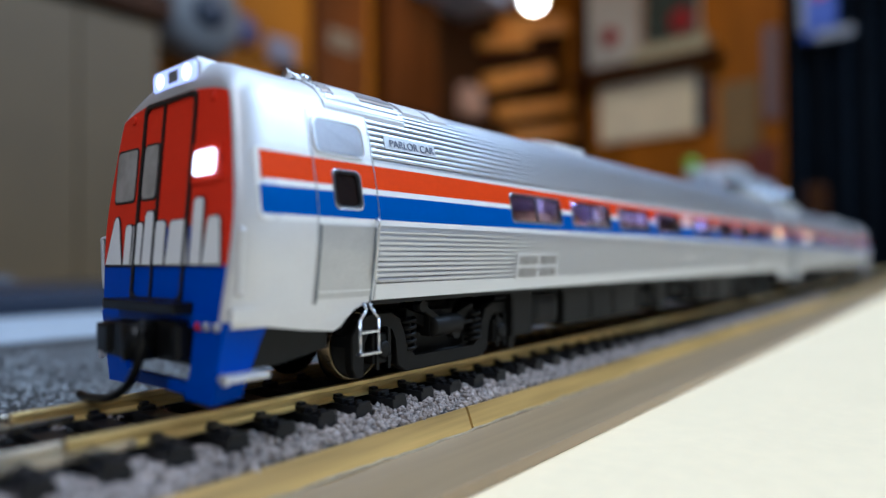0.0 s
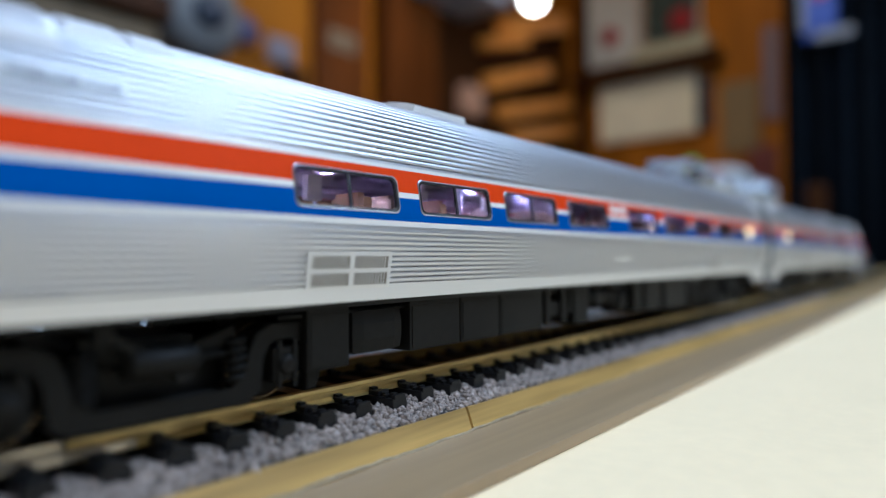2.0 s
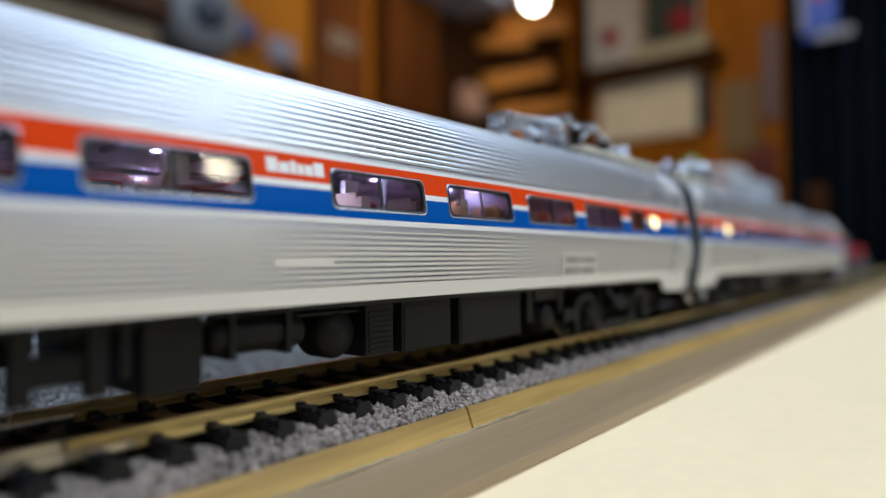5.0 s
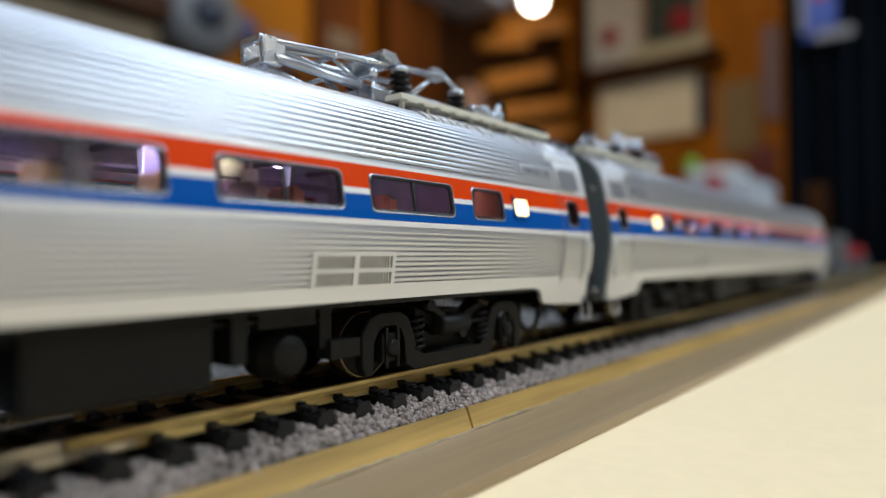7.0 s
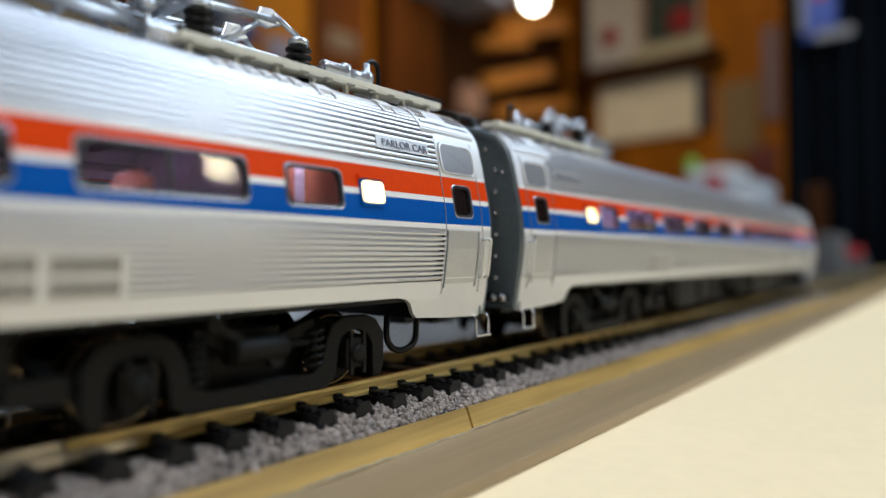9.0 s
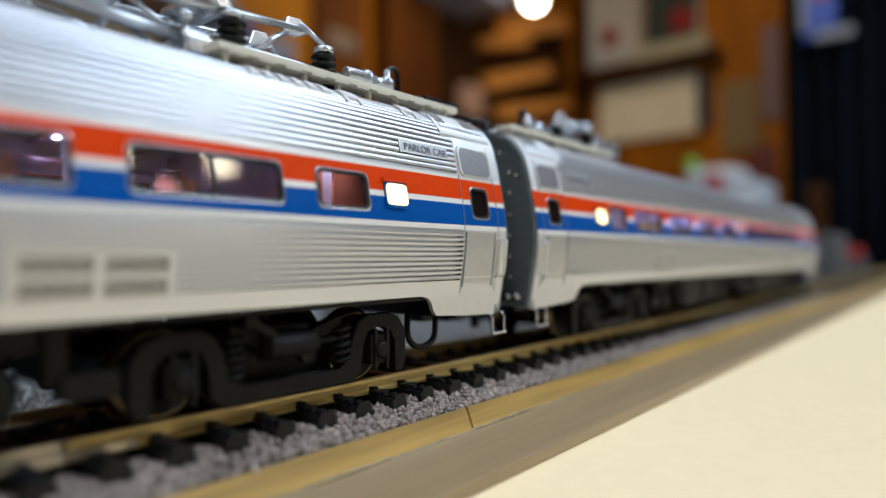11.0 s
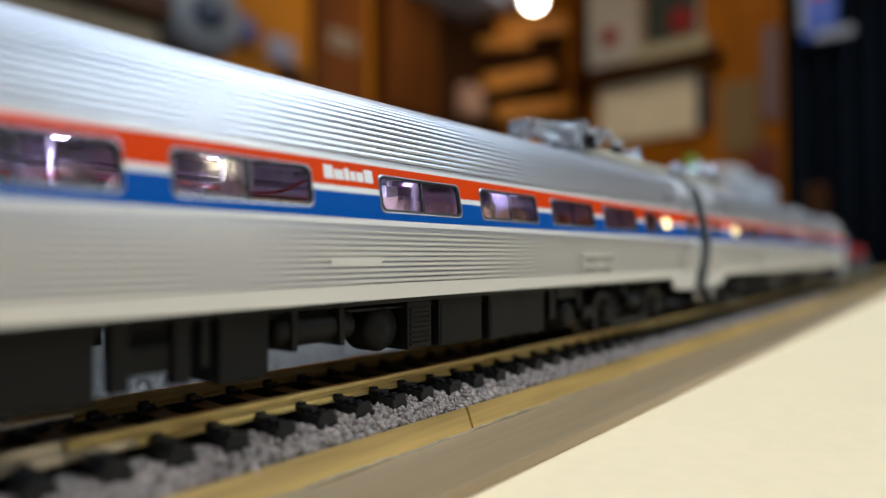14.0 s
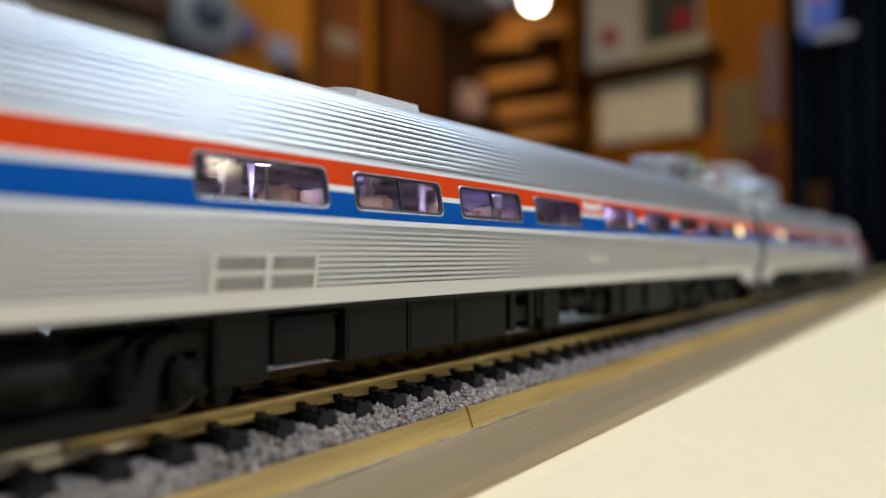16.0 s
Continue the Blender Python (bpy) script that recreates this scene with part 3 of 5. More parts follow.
def side_fittings(car):
    for s in (-1, 1):
        # skirts under the doors: front and rear
        for outline, name in (([(0.6, 12.7), (0.6, 11.2), (4.0, 10.6), (10.0, 9.6), (15.6, 8.9), (16.6, 9.4), (17.6, 10.6), (18.8, 11.6), (20.6, 12.2), (21.8, 12.7)], "front_skirt"),
                              ([(262.6, 12.7), (264.4, 12.3), (265.4, 11.6), (266.2, 10.2), (267.2, 9.4), (275.0, 8.9), (282.6, 8.6), (283.5, 9.6), (283.7, 12.7)], "rear_skirt")):
            bm = bmesh.new()
            a = [bm.verts.new((x, s * half(z), z)) for x, z in outline]
            b = [bm.verts.new((x, s * (half(z) - 0.7), z)) for x, z in outline]
            n = len(a)
            bm.faces.new(a), bm.faces.new(b[::-1])
            for k in range(n):
                bm.faces.new((a[(k + 1) % n], a[k], b[k], b[(k + 1) % n]))
            bmesh.ops.recalc_face_normals(bm, faces=bm.faces[:])
            part(name, bm, SMOOTH, car)
        for x0, x1, z0 in ((12.2, 21.2, 13.2), (272.6, 280.2, 14.3)):
            door = part("door_panel", sheet(x0, x1, z0, 22.45, 0.12, 0.3, s), DOORSILVER, car, "dull silver lower door panel")
            part("edge_strip", sheet(x0 - 0.25, x0 - 0.05, z0 - 0.6, 22.5, 0.14, 0.3, s), ENDGREY, door)
            part("edge_strip", sheet(x1 + 0.05, x1 + 0.25, z0 - 0.6, 22.5, 0.14, 0.3, s), ENDGREY, door)
            part("kick_strip", sheet(x0, x1, z0 + 0.8, z0 + 0.95, 0.18, 0.2, s, nz=1), CHROME, door)
        for x0, x1 in ((12.4, 20.6), (272.9, 281.0)):
            hatch = part("upper_hatch", sheet(x0, x1, 31.9, 36.2, 0.12, 0.3, s, rad=1.1), HATCHGREY, car, "dull grey hatch over the door")
            part("rim", loops(bmesh.new(), [[(x, s * (half(z) + o), z) for x, z in rounded(x0 - d, x1 + d, 31.6 - d * 0.2, 36.3 + d, 1.2, 4)] for d, o in ((0.35, 0.0), (0.3, 0.3), (0.0, 0.3), (-0.1, 0.1))]), SMOOTH, hatch)
        # seams of the door posts
        for x in (11.7, 22.1, 272.15, 281.4):
            part("post_bead", sheet(x - 0.22, x - 0.07, 12.7, 22.6, 0.08, 0.3, s, nz=8), SMOOTH, car)
            part("post_bead", sheet(x - 0.22, x - 0.07, 31.6, 37.0, 0.08, 0.3, s, nz=8), SMOOTH, car)
            part("post_seam", sheet(x - 0.06, x + 0.05, 12.7, 37.2, 0.1, 0.3, s, nz=24), HATCHGREY, car)
        # name boards over the doors
        for x0, x1 in ((24.9, 35.9), (259.1, 270.0)):
            board = part("name_board", sheet(x0, x1, 33.75, 35.75, 0.18, 0.6, s, nz=2), DOORSILVER, car, "silver name board with dark letters")
            ang = math.degrees(math.atan2(half(33.75) - half(35.75), 2.0))
            xm = x0 + 0.9 if s < 0 else x1 - 0.9
            flat_text("PARLOR CAR", 1.62, DARKLETTER, board, at(xm, s * (half(34.15) + 0.27), 34.15, 0, 0, 0 if s < 0 else 180) @ at(0, 0, 0, 90 - ang, 0, 0))
        # louvred grilles in the lower flutes
        for x0, x1 in ((56.6, 71.0), (210.4, 224.9)):
            grille = part("grille", sheet(x0, x1, 14.3, 19.2, 0.1, 0.6, s), SMOOTH, car, "silver grille panel with dark louvres")
            w = (x1 - x0 - 2.4) / 2
            for gx in (x0 + 0.7, x0 + 1.7 + w):
                for z0, z1 in ((14.8, 16.4), (17.0, 18.6)):
                    part("dark_mesh", sheet(gx, gx + w, z0, z1, 0.14, 0.3, s, nz=2), MESHGREY, grille)
                    bm = bmesh.new()
                    for k in range(11):
                        xx = gx + 0.15 + k * (w - 0.3) / 11
                        one = sheet(xx, xx + 0.13, z0, z1, 0.2, 0.2, s, nz=2)
                        for f in one.faces:
                            bm.faces.new([bm.verts.new(v.co) for v in f.verts])
                        one.free()
                    tagged(part("louvre", bm, SMOOTH, grille), kind="stuff")
        part("blank_plate", sheet(142.6, 151.5, 17.3, 18.5, 0.07, 0.6, s, nz=2), SILVER, car)
        part("data_strip", sheet(22.6, 30.5, 15.05, 15.3, 0.2, 0.5, s, nz=1), DOORSILVER, car)
        part("data_strip", sheet(262.4, 271.2, 15.05, 15.3, 0.2, 0.5, s, nz=1), DOORSILVER, car)
        # small mark on the red stripe, kept as plain bars
        for k, (w, h) in enumerate(((1.5, 1.75), (1.5, 1.3), (0.8, 1.6), (0.9, 1.3), (1.2, 1.3), (1.5, 1.75))):
            x = 141.8 + (0, 1.7, 3.4, 4.4, 5.5, 6.9)[k]
            x = x if s < 0 else 293.0 - x - w
            part("white_mark", sheet(x, x + w, 28.45, 28.45 + h, 0.06, 0.2, s, nz=2), WHITE, car)
        # marker lamp by the rear door
        lamp = part("marker_lamp", sheet(LAMP[0], LAMP[1], 25.3, 28.95, 0.3, 0.7, s, rad=0.5), BLUE, car, "marker lamp by the rear door")
        part("hood", sheet(LAMP[0] - 0.3, LAMP[1] + 0.3, 29.0, 29.4, 0.55, 0.6, s, nz=1), RED, lamp)
        part("lens", sheet(LAMP[0] + 0.25, LAMP[1] - 0.25, 25.75, 28.7, 0.5, 0.5, s, rad=0.6), LAMPWARM, lamp, "warm glowing lens")
        # grab irons and stirrup steps
        part("grab_iron", tube(bmesh.new(), [(21.5, s * 18.2, 23.6), (21.5, s * 18.9, 23.3), (21.5, s * 18.9, 22.4), (21.35, s * 18.4, 18.0), (21.4, s * 18.2, 15.8), (21.8, s * 17.9, 15.3)], 0.2), CHROME, car)
        for xa in (281.3, 282.9):
            part("grab_iron", tube(bmesh.new(), [(xa, s * 18.0, 21.3), (xa, s * 18.9, 21.2), (xa, s * 18.85, 20.4), (xa, s * 18.3, 16.0), (xa, s * 17.9, 15.2), (xa, s * 17.3, 15.2)], 0.22), CHROME, car)
        part("corner_rail", tube(bmesh.new(), [(1.6, s * 17.4, 21.6), (1.1, s * 18.2, 21.4), (1.1, s * 18.1, 20.6), (1.1, s * 17.6, 15.2), (1.2, s * 17.3, 14.4), (1.8, s * 16.9, 14.3)], 0.33), SMOOTH, car)
        for xs in (20.6, 281.8):
            w = 1.7
            zb, zt = 5.6, (12.3 if xs < 100 else 9.0)
            bm = bmesh.new()
            for dx in (-w, w):
                yy = s * 17.8
                if zt > 10:
                    for a, b in (((xs + dx * 0.3, s * 17.2, zt), (xs + dx * 0.3, yy, zt - 0.9)), ((xs + dx * 0.3, yy, zt - 0.9), (xs + dx, yy, 10.1)), ((xs + dx, yy, 10.1), (xs + dx, yy, zb))):
                        tube(bm, [a, b], 0.2, 6)
                else:
                    tube(bm, [(xs + dx, s * 17.3, zt), (xs + dx, yy, zt - 0.8), (xs + dx, yy, zb)], 0.19, 6)
            box(bm, xs - w - 0.15, xs + w + 0.15, *sorted((s * 17.4, s * 18.2)), zb - 0.15, zb + 0.15, 0.08)
            if zt > 10:
                box(bm, xs - w, xs + w, *sorted((s * 17.65, s * 18.0)), zb + 2.7, zb + 3.05, 0.08)
            part("stirrup_step", bm, CHROME, car)


def on_face(y, z, off=0.0):
    return (rake(z) - off, y, z)


def face_plate(y0, y1, z0, z1, off, r=0.0, thick=0.3, slant=0.0):
    """A flat piece on the raked nose; off is how far it stands out."""
    bm = bmesh.new()
    pts = rounded(y0, y1, z0, z1, r, 4) if r else [(y1, z1), (y0, z1), (y0, z0), (y1, z0)]
    loops(bm, [[on_face(y + slant * (z - z0), z, o) for y, z in pts] for o in (off - thick, off)], True)
    bmesh.ops.recalc_face_normals(bm, faces=bm.faces[:])
    return bm


def nose_fittings(car):
    rings = [[on_face(y, z, o) for y, z in rounded(-6.95 + d, 6.95 - d, 12.9 + d, 39.4 - d, 1.1, 4)] for d, o in ((0.0, -0.1), (0.0, 0.3), (0.62, 0.3), (0.62, -0.1))]
    part("door_seal", loops(bmesh.new(), rings), GASKET, car)
    part("door_seal", face_plate(1.08, 1.52, 13.4, 38.9, 0.28, 0.0, 0.4), GASKET, car)
    for y0, y1 in ((8.3, 14.2), (2.2, 6.0)):
        w = part("front_window", face_plate(y0 - 0.3, y1 + 0.3, 26.2, 33.9, 0.1, 0.8), GASKET, car)
        part("pane", face_plate(y0, y1, 26.5, 33.6, 0.16, 0.7), GREYPANE, w)
    bracket = part("lamp_surround", face_plate(-13.8, -7.0, 27.4, 32.4, 0.25, 0.4), FRONTRED, car)
    part("lens", face_plate(-12.5, -8.0, 28.3, 31.3, 0.6, 0.6, 0.5), LAMPCOOL, bracket, "white glowing marker lamp")
    for y in (-10.4, 10.4):
        bm = bmesh.new()
        lathe(bm, [(0.6, -0.3), (0.6, 0.4), (0.3, 0.6), (0.05, 0.6)], on_face(y, 37.9), "x", 10)
        part("bolt", bm, FRONTRED, car)
    # white nose mark kept as plain upright bars with a black drop edge, on a blue ground
    part("blue_ground", face_plate(-8.6, 9.6, 17.2, 22.4, 0.08, 0.0, 0.06), FRONTBLUE, car)
    shapes = ((15.4, 10.4, 6.6, 1.8), (9.8, 7.9, 5.4, 0.0), (7.4, 4.8, 5.6, 0.0), (4.3, 1.9, 7.0, 0.1), (1.4, -1.5, 5.6, 0.1), (-2.1, -7.4, 5.5, 0.5), (-8.1, -10.5, 8.0, 0.1), (-10.9, -14.9, 5.6, 0.7))
    for y1, y0, h, lean in shapes:
        for name, grow, off, mat in (("drop_edge", 0.3, 0.14, GASKET), ("white_block", 0.0, 0.22, WHITE)):
            top, low = 17.7 + h + grow * 0.5, 17.7 - grow
            outline = [(y0 - grow, low), (y1 + grow, low), (y1 + grow - lean, top - 0.5), (y1 + grow - lean - 0.5, top), (y0 - grow + lean + 0.5, top), (y0 - grow + lean, top - 0.5)]
            bm = loops(bmesh.new(), [[on_face(y, z, o) for y, z in outline] for o in (off - 0.05, off)], True)
            bmesh.ops.recalc_face_normals(bm, faces=bm.faces[:])
            part(name, bm, mat, car)
    # headlight hood on the brow
    bm = bmesh.new()
    prof = [(-6.2, 40.4), (-5.9, 43.0), (-5.2, 43.9), (5.2, 43.9), (5.9, 43.0), (6.2, 40.4)]
    loops(bm, [[(x, y * k, 41.0 + (z - 41.0) * h) for y, z in prof] for x, k, h in ((2.9, 1.0, 0.98), (3.2, 1.02, 1.03), (6.6, 0.96, 1.0), (12.0, 0.85, 0.7))], True)
    bm.faces.new([bm.verts.new((2.9, y, 41.0 + (z - 41.0) * 0.98)) for y, z in prof])
    hood = part("headlight_hood", bm, SMOOTH, car)
    bm = loops(bmesh.new(), [[(x, y, z) for y, z in rounded(-5.5, 5.5, 40.9, 43.5, 0.7, 4)] for x in (2.88, 2.55)], True)
    part("headlight_glass", bm, HEADGLASS, hood, "glowing bluish headlight glass")
    part("dark_centre", box(bmesh.new(), 2.48, 2.6, -1.3, 1.1, 41.5, 43.0, 0.05), HATCHGREY, hood)
    for y in (-3.5, 3.5):
        bm = lathe(bmesh.new(), [(1.05, 2.7), (1.0, 2.48), (0.6, 2.42), (0.05, 2.4)], (0, y, 42.2), "x", 16)
        part("headlamp", bm, LAMPCOOL, hood)
    # anticlimber bar, coupler and air hose
    part("buffer_plate", box(bmesh.new(), -2.4, 0.6, -9.6, 9.6, 11.9, 13.3, 0.25), BLACK, car)
    bm = bmesh.new()
    box(bm, -4.6, -1.6, -3.4, 4.2, 6.6, 10.8, 0.35)
    box(bm, -5.1, -3.6, 1.4, 4.6, 7.0, 10.6, 0.4)
    box(bm, -2.0, 1.0, -2.0, 2.0, 6.8, 9.8, 0.3)
    box(bm, 0.6, 9.0, -8.0, 8.0, 5.6, 11.6, 0.4)
    box(bm, -1.6, 1.2, -8.8, -2.6, 6.4, 11.0, 0.6)
    rod(bm, (-2.9, -2.6, 10.8), (-2.9, -2.6, 6.4), 2.0, 16)
    part("coupler", bm, BLACK, car, "black knuckle coupler")
    part("air_hose", tube(bmesh.new(), [(-3.0, -3.4, 10.8), (-3.4, -4.5, 9.8), (-3.6, -4.4, 7.6), (-3.8, -3.6, 5.4), (-4.1, -1.8, 3.2), (-4.4, 1.4, 1.6), (-4.6, 4.8, 0.9), (-4.8, 8.0, 0.65), (-4.9, 10.2, 0.8)], 0.55, 10), BLACK, car)
    part("tail_lamp", lathe(bmesh.new(), [(0.75, 1.4), (0.75, 0.2), (0.45, -0.1), (0.05, -0.2)], (0, -10.6, 10.5), "x", 14), TAILRED, car)
    for y in (-12.6, -14.6):
        part("jumper_plug", lathe(bmesh.new(), [(0.6, 1.4), (0.6, 0.1), (0.45, -0.2), (0.05, -0.2)], (0, y, 10.6), "x", 12), DOORSILVER, car)
    # blue pilot: two legs with side wings and a cross bar
    for s in (-1, 1):
        bm = bmesh.new()
        out = [(s * 16.2, 11.2), (s * 9.9, 11.2), (s * 8.6, 5.0), (s * 7.3, 1.7), (s * 13.6, 1.6)]
        loops(bm, [[(x, y, z) for y, z in out] for x in (0.2, 1.1)], True)
        bm.faces.new([bm.verts.new((0.2, y, z)) for y, z in out])
        wing = [(0.2, 11.2), (6.0, 11.0), (5.2, 8.4), (4.2, 4.0), (3.8, 2.1), (0.2, 1.6)]
        lean = [(x, 16.2 - (11.2 - z) * 0.271, z) for x, z in wing]
        loops(bm, [[(x, s * (y - d), z) for x, y, z in lean] for d in (0.0, 0.8)], True)
        bm.faces.new([bm.verts.new((x, s * y, z)) for x, y, z in lean])
        bmesh.ops.recalc_face_normals(bm, faces=bm.faces[:])
        part("pilot_leg", bm, FRONTBLUE, car)
        bm = box(bmesh.new(), 0.3, 5.6, *sorted((s * 13.6, s * 17.0)), 4.55, 5.25, 0.2)
        box(bm, -0.1, 0.32, *sorted((s * 15.7, s * 16.9)), 4.3, 5.5, 0.12)
        part("foot_board", bm, SMOOTH, car)
        part("side_guard", prism(bmesh.new(), [(5.6, 11.4), (16.0, 10.4), (16.0, 6.6), (8.0, 5.4), (4.8, 5.4)], *sorted((s * 13.2, s * 14.6)), 0.1), BLACK, car)
    part("pilot_bar", box(bmesh.new(), 0.2, 1.2, -9.0, 9.0, 2.2, 3.7, 0.15), FRONTBLUE, car)


def end_fittings(car):
    """Dark bulkhead at the coupled end, with bolts, plugs and buffer."""
    bm = bmesh.new()
    prof = [(q.x - 0.15, q.y - 0.1) for q in (on_arc(ARC[-1] * k / 50)[0] for k in range(51))]
    prof = [(16.4, 8.9)] + prof
    ring = [(y, z) for y, z in prof] + [(-y, z) for y, z in reversed(prof[:-1])]
    rings = [[(x, y * k, 26 + (z - 26) * k) for y, z in ring] for x, k in ((LEN - 1.2, 1.0), (LEN + 0.5, 1.0), (LEN + 0.7, 0.985), (LEN + 0.7, 0.93), (LEN + 0.2, 0.925))]
    loops(bm, rings, True)
    end = part("end_bulkhead", bm, ENDGREY, car, "dark grey end bulkhead with bolts")
    bolt = mesh_of(lathe(bmesh.new(), [(0.45, 0.0), (0.45, 0.4), (0.3, 0.7), (0.05, 0.7)], (0, 0, 0), "x", 8), BOLTGREY)
    for s in (-1, 1):
        for k in range(7):
            place("bolt", bolt, end, "", at(LEN + 0.25, s * (12.4 if k < 6 else 10.2), 14.6 + 4.0 * k))
        place("bolt", bolt, end, "", at(LEN + 0.25, s * 14.0, 34.0))
        for y in (12.6, 14.6):
            part("jumper_plug", lathe(bmesh.new(), [(0.8, -0.4), (0.8, 1.4), (0.6, 1.8), (0.05, 1.8)], (LEN + 0.2, s * y * 0.98, 11.0), "x", 12), BOLTGREY, end)
    part("door_frame", loops(bmesh.new(), [[(x, y, z) for y, z in rounded(-w, w, 13.0, 31.0 + w - 5, 0.6, 3)] for x, w in ((LEN + 0.2, 6.4), (LEN + 1.0, 6.2), (LEN + 1.0, 5.2), (LEN + 0.2, 5.0))]), BLACK, end)
    bm = box(bmesh.new(), LEN - 4, LEN + 4.6, -2.2, 2.2, 6.6, 9.8, 0.4)
    box(bm, LEN + 2.4, LEN + 5.0, -3.4, 3.4, 6.2, 10.2, 0.4)
    part("rear_coupler", bm, BLACK, car)
    part("rear_buffer", box(bmesh.new(), LEN - 8, LEN + 0.6, -13.5, 13.5, 8.2, 12.0, 0.4), BLACK, car)
    part("jumper_cable", tube(bmesh.new(), [(266.0, -11.5, 9.6), (265.4, -12.0, 6.4), (266.6, -12.2, 4.6), (269.0, -12.2, 4.2), (271.4, -12.2, 5.4), (272.0, -12.0, 8.6)], 0.5), BLACK, car)


def roof_point(y, off=0.0):
    y = abs(y)
    for (w0, z0), (w1, z1) in zip(SECTION[11:], SECTION[12:]):
        if w1 <= y <= w0:
            return z0 + (z1 - z0) * (w0 - y) / (w0 - w1) + off
    return 38.0 + off


def roof_sheet(x0, x1, y0, y1, h, n=8, taper=0.0):
    """A raised cover that follows the roof's curve."""
    bm = bmesh.new()
    ys = [y0 + (y1 - y0) * k / n for k in range(n + 1)]
    prof = [(y, roof_point(y, h)) for y in ys] + [(y, roof_point(y, -0.4)) for y in reversed(ys)]
    loops(bm, [[(x, y, z) for y, z in prof] for x in (x0, x1)], True)
    bm.faces.new([bm.verts.new((x0, y, z)) for y, z in prof])
    if taper:
        for v in bm.verts:
            if v.co.z > roof_point(v.co.y, 0.1):
                v.co.x += taper if v.co.x < (x0 + x1) / 2 else -taper
    bmesh.ops.recalc_face_normals(bm, faces=bm.faces[:])
    return bm


def roof_fittings(car):
    part("roof_hatch", roof_sheet(85.0, 99.6, -9.2, 9.2, 1.25, 10, 0.6), WHITE, car, "white raised roof hatch")
    for s in (-1, 1):
        # louvred panels at both ends of the roof
        for x0, x1 in ((15.0, 30.2), (269.5, 282.8)):
            cover = part("roof_grille", roof_sheet(x0, x1, *sorted((s * 10.6, s * 15.4)), 0.35, 6), SMOOTH, car)
            for k in range(5):
                y = s * (11.0 + k * 0.85)
                part("louvre", roof_sheet(x0 + 0.8, x1 - 0.8, *sorted((y, y + s * 0.35)), 0.65, 2), SILVER, cover)
            part("flat_plate", roof_sheet(x0 + 2.6, x0 + 7.2, *sorted((s * 12.2, s * 14.7)), 0.75, 5), SMOOTH, cover)
            part("lower_rail", roof_sheet(x0, x1, *sorted((s * 14.9, s * 15.3)), 0.6, 2), SMOOTH, cover)
        for x0, x1 in ((31.0, 37.0), (37.3, 42.0)):
            part("roof_plate", roof_sheet(x0, x1, *sorted((s * 10.2, s * 14.0)), 0.45, 5, 0.3), SMOOTH, car)
        horn = part("horn", lathe(bmesh.new(), [(0.2, 13.4), (0.75, 13.4), (0.45, 14.2), (0.35, 15.8), (0.6, 16.0), (0.6, 17.2), (0.1, 17.3)], (0, s * 9.4, roof_point(9.4, 0.6)), "x", 14), CHROME, car)
        part("horn_foot", box(bmesh.new(), 14.6, 16.0, *sorted((s * 9.0, s * 9.8)), roof_point(9.4, -0.4), roof_point(9.4, 0.5), 0.1), CHROME, horn)
        # cream walkway boards with feet
        bm = box(bmesh.new(), 234.2, 280.4, *sorted((s * 6.6, s * 10.4)), 44.0, 44.9, 0.12)
        board = part("walkway_board", bm, CREAM, car, "cream roof walkway board")
        for k in range(11):
            xx = 235.6 + 4.2 * k
            part("board_batten", box(bmesh.new(), xx, xx + 2.6, *sorted((s * 9.0, s * 10.35)), 43.75, 44.1, 0.1), CREAM, board)
        for k in range(8):
            xx = 235.6 + 6.1 * k
            part("board_foot", box(bmesh.new(), xx, xx + 0.6, *sorted((s * 8.4, s * 9.2)), roof_point(8.8, -0.4), 44.0), CREAM, board)
        # bright lugs along the shoulder of the roof
        for k in range(8):
            xx = 236.6 + 2.2 * k if k < 6 else 251.2 + (k - 6) * 11.5
            wide = 1.5 if k < 6 else 3.2
            lug = part("roof_lug", roof_sheet(xx, xx + wide, *sorted((s * 11.6, s * 13.4)), 0.5, 4, 0.15), SMOOTH, car)
            if k > 5:
                for dx in (0.0, wide - 0.6):
                    part("tab", roof_sheet(xx + dx, xx + dx + 0.6, *sorted((s * 13.3, s * 14.3)), 0.4, 3), SMOOTH, lug)
    # black bus bar on short feet at the rear end
    bar = part("bus_bar", box(bmesh.new(), 276.6, 286.4, -6.2, -5.4, 46.6, 47.2, 0.2), BLACK, car, "black roof bus bar on short feet")
    for xx in (277.0, 280.4, 282.8):
        part("foot", box(bmesh.new(), xx, xx + 0.8, -6.1, -5.5, roof_point(5.8, -0.4), 46.7, 0.15), BLACK, bar)
    pantograph(car)


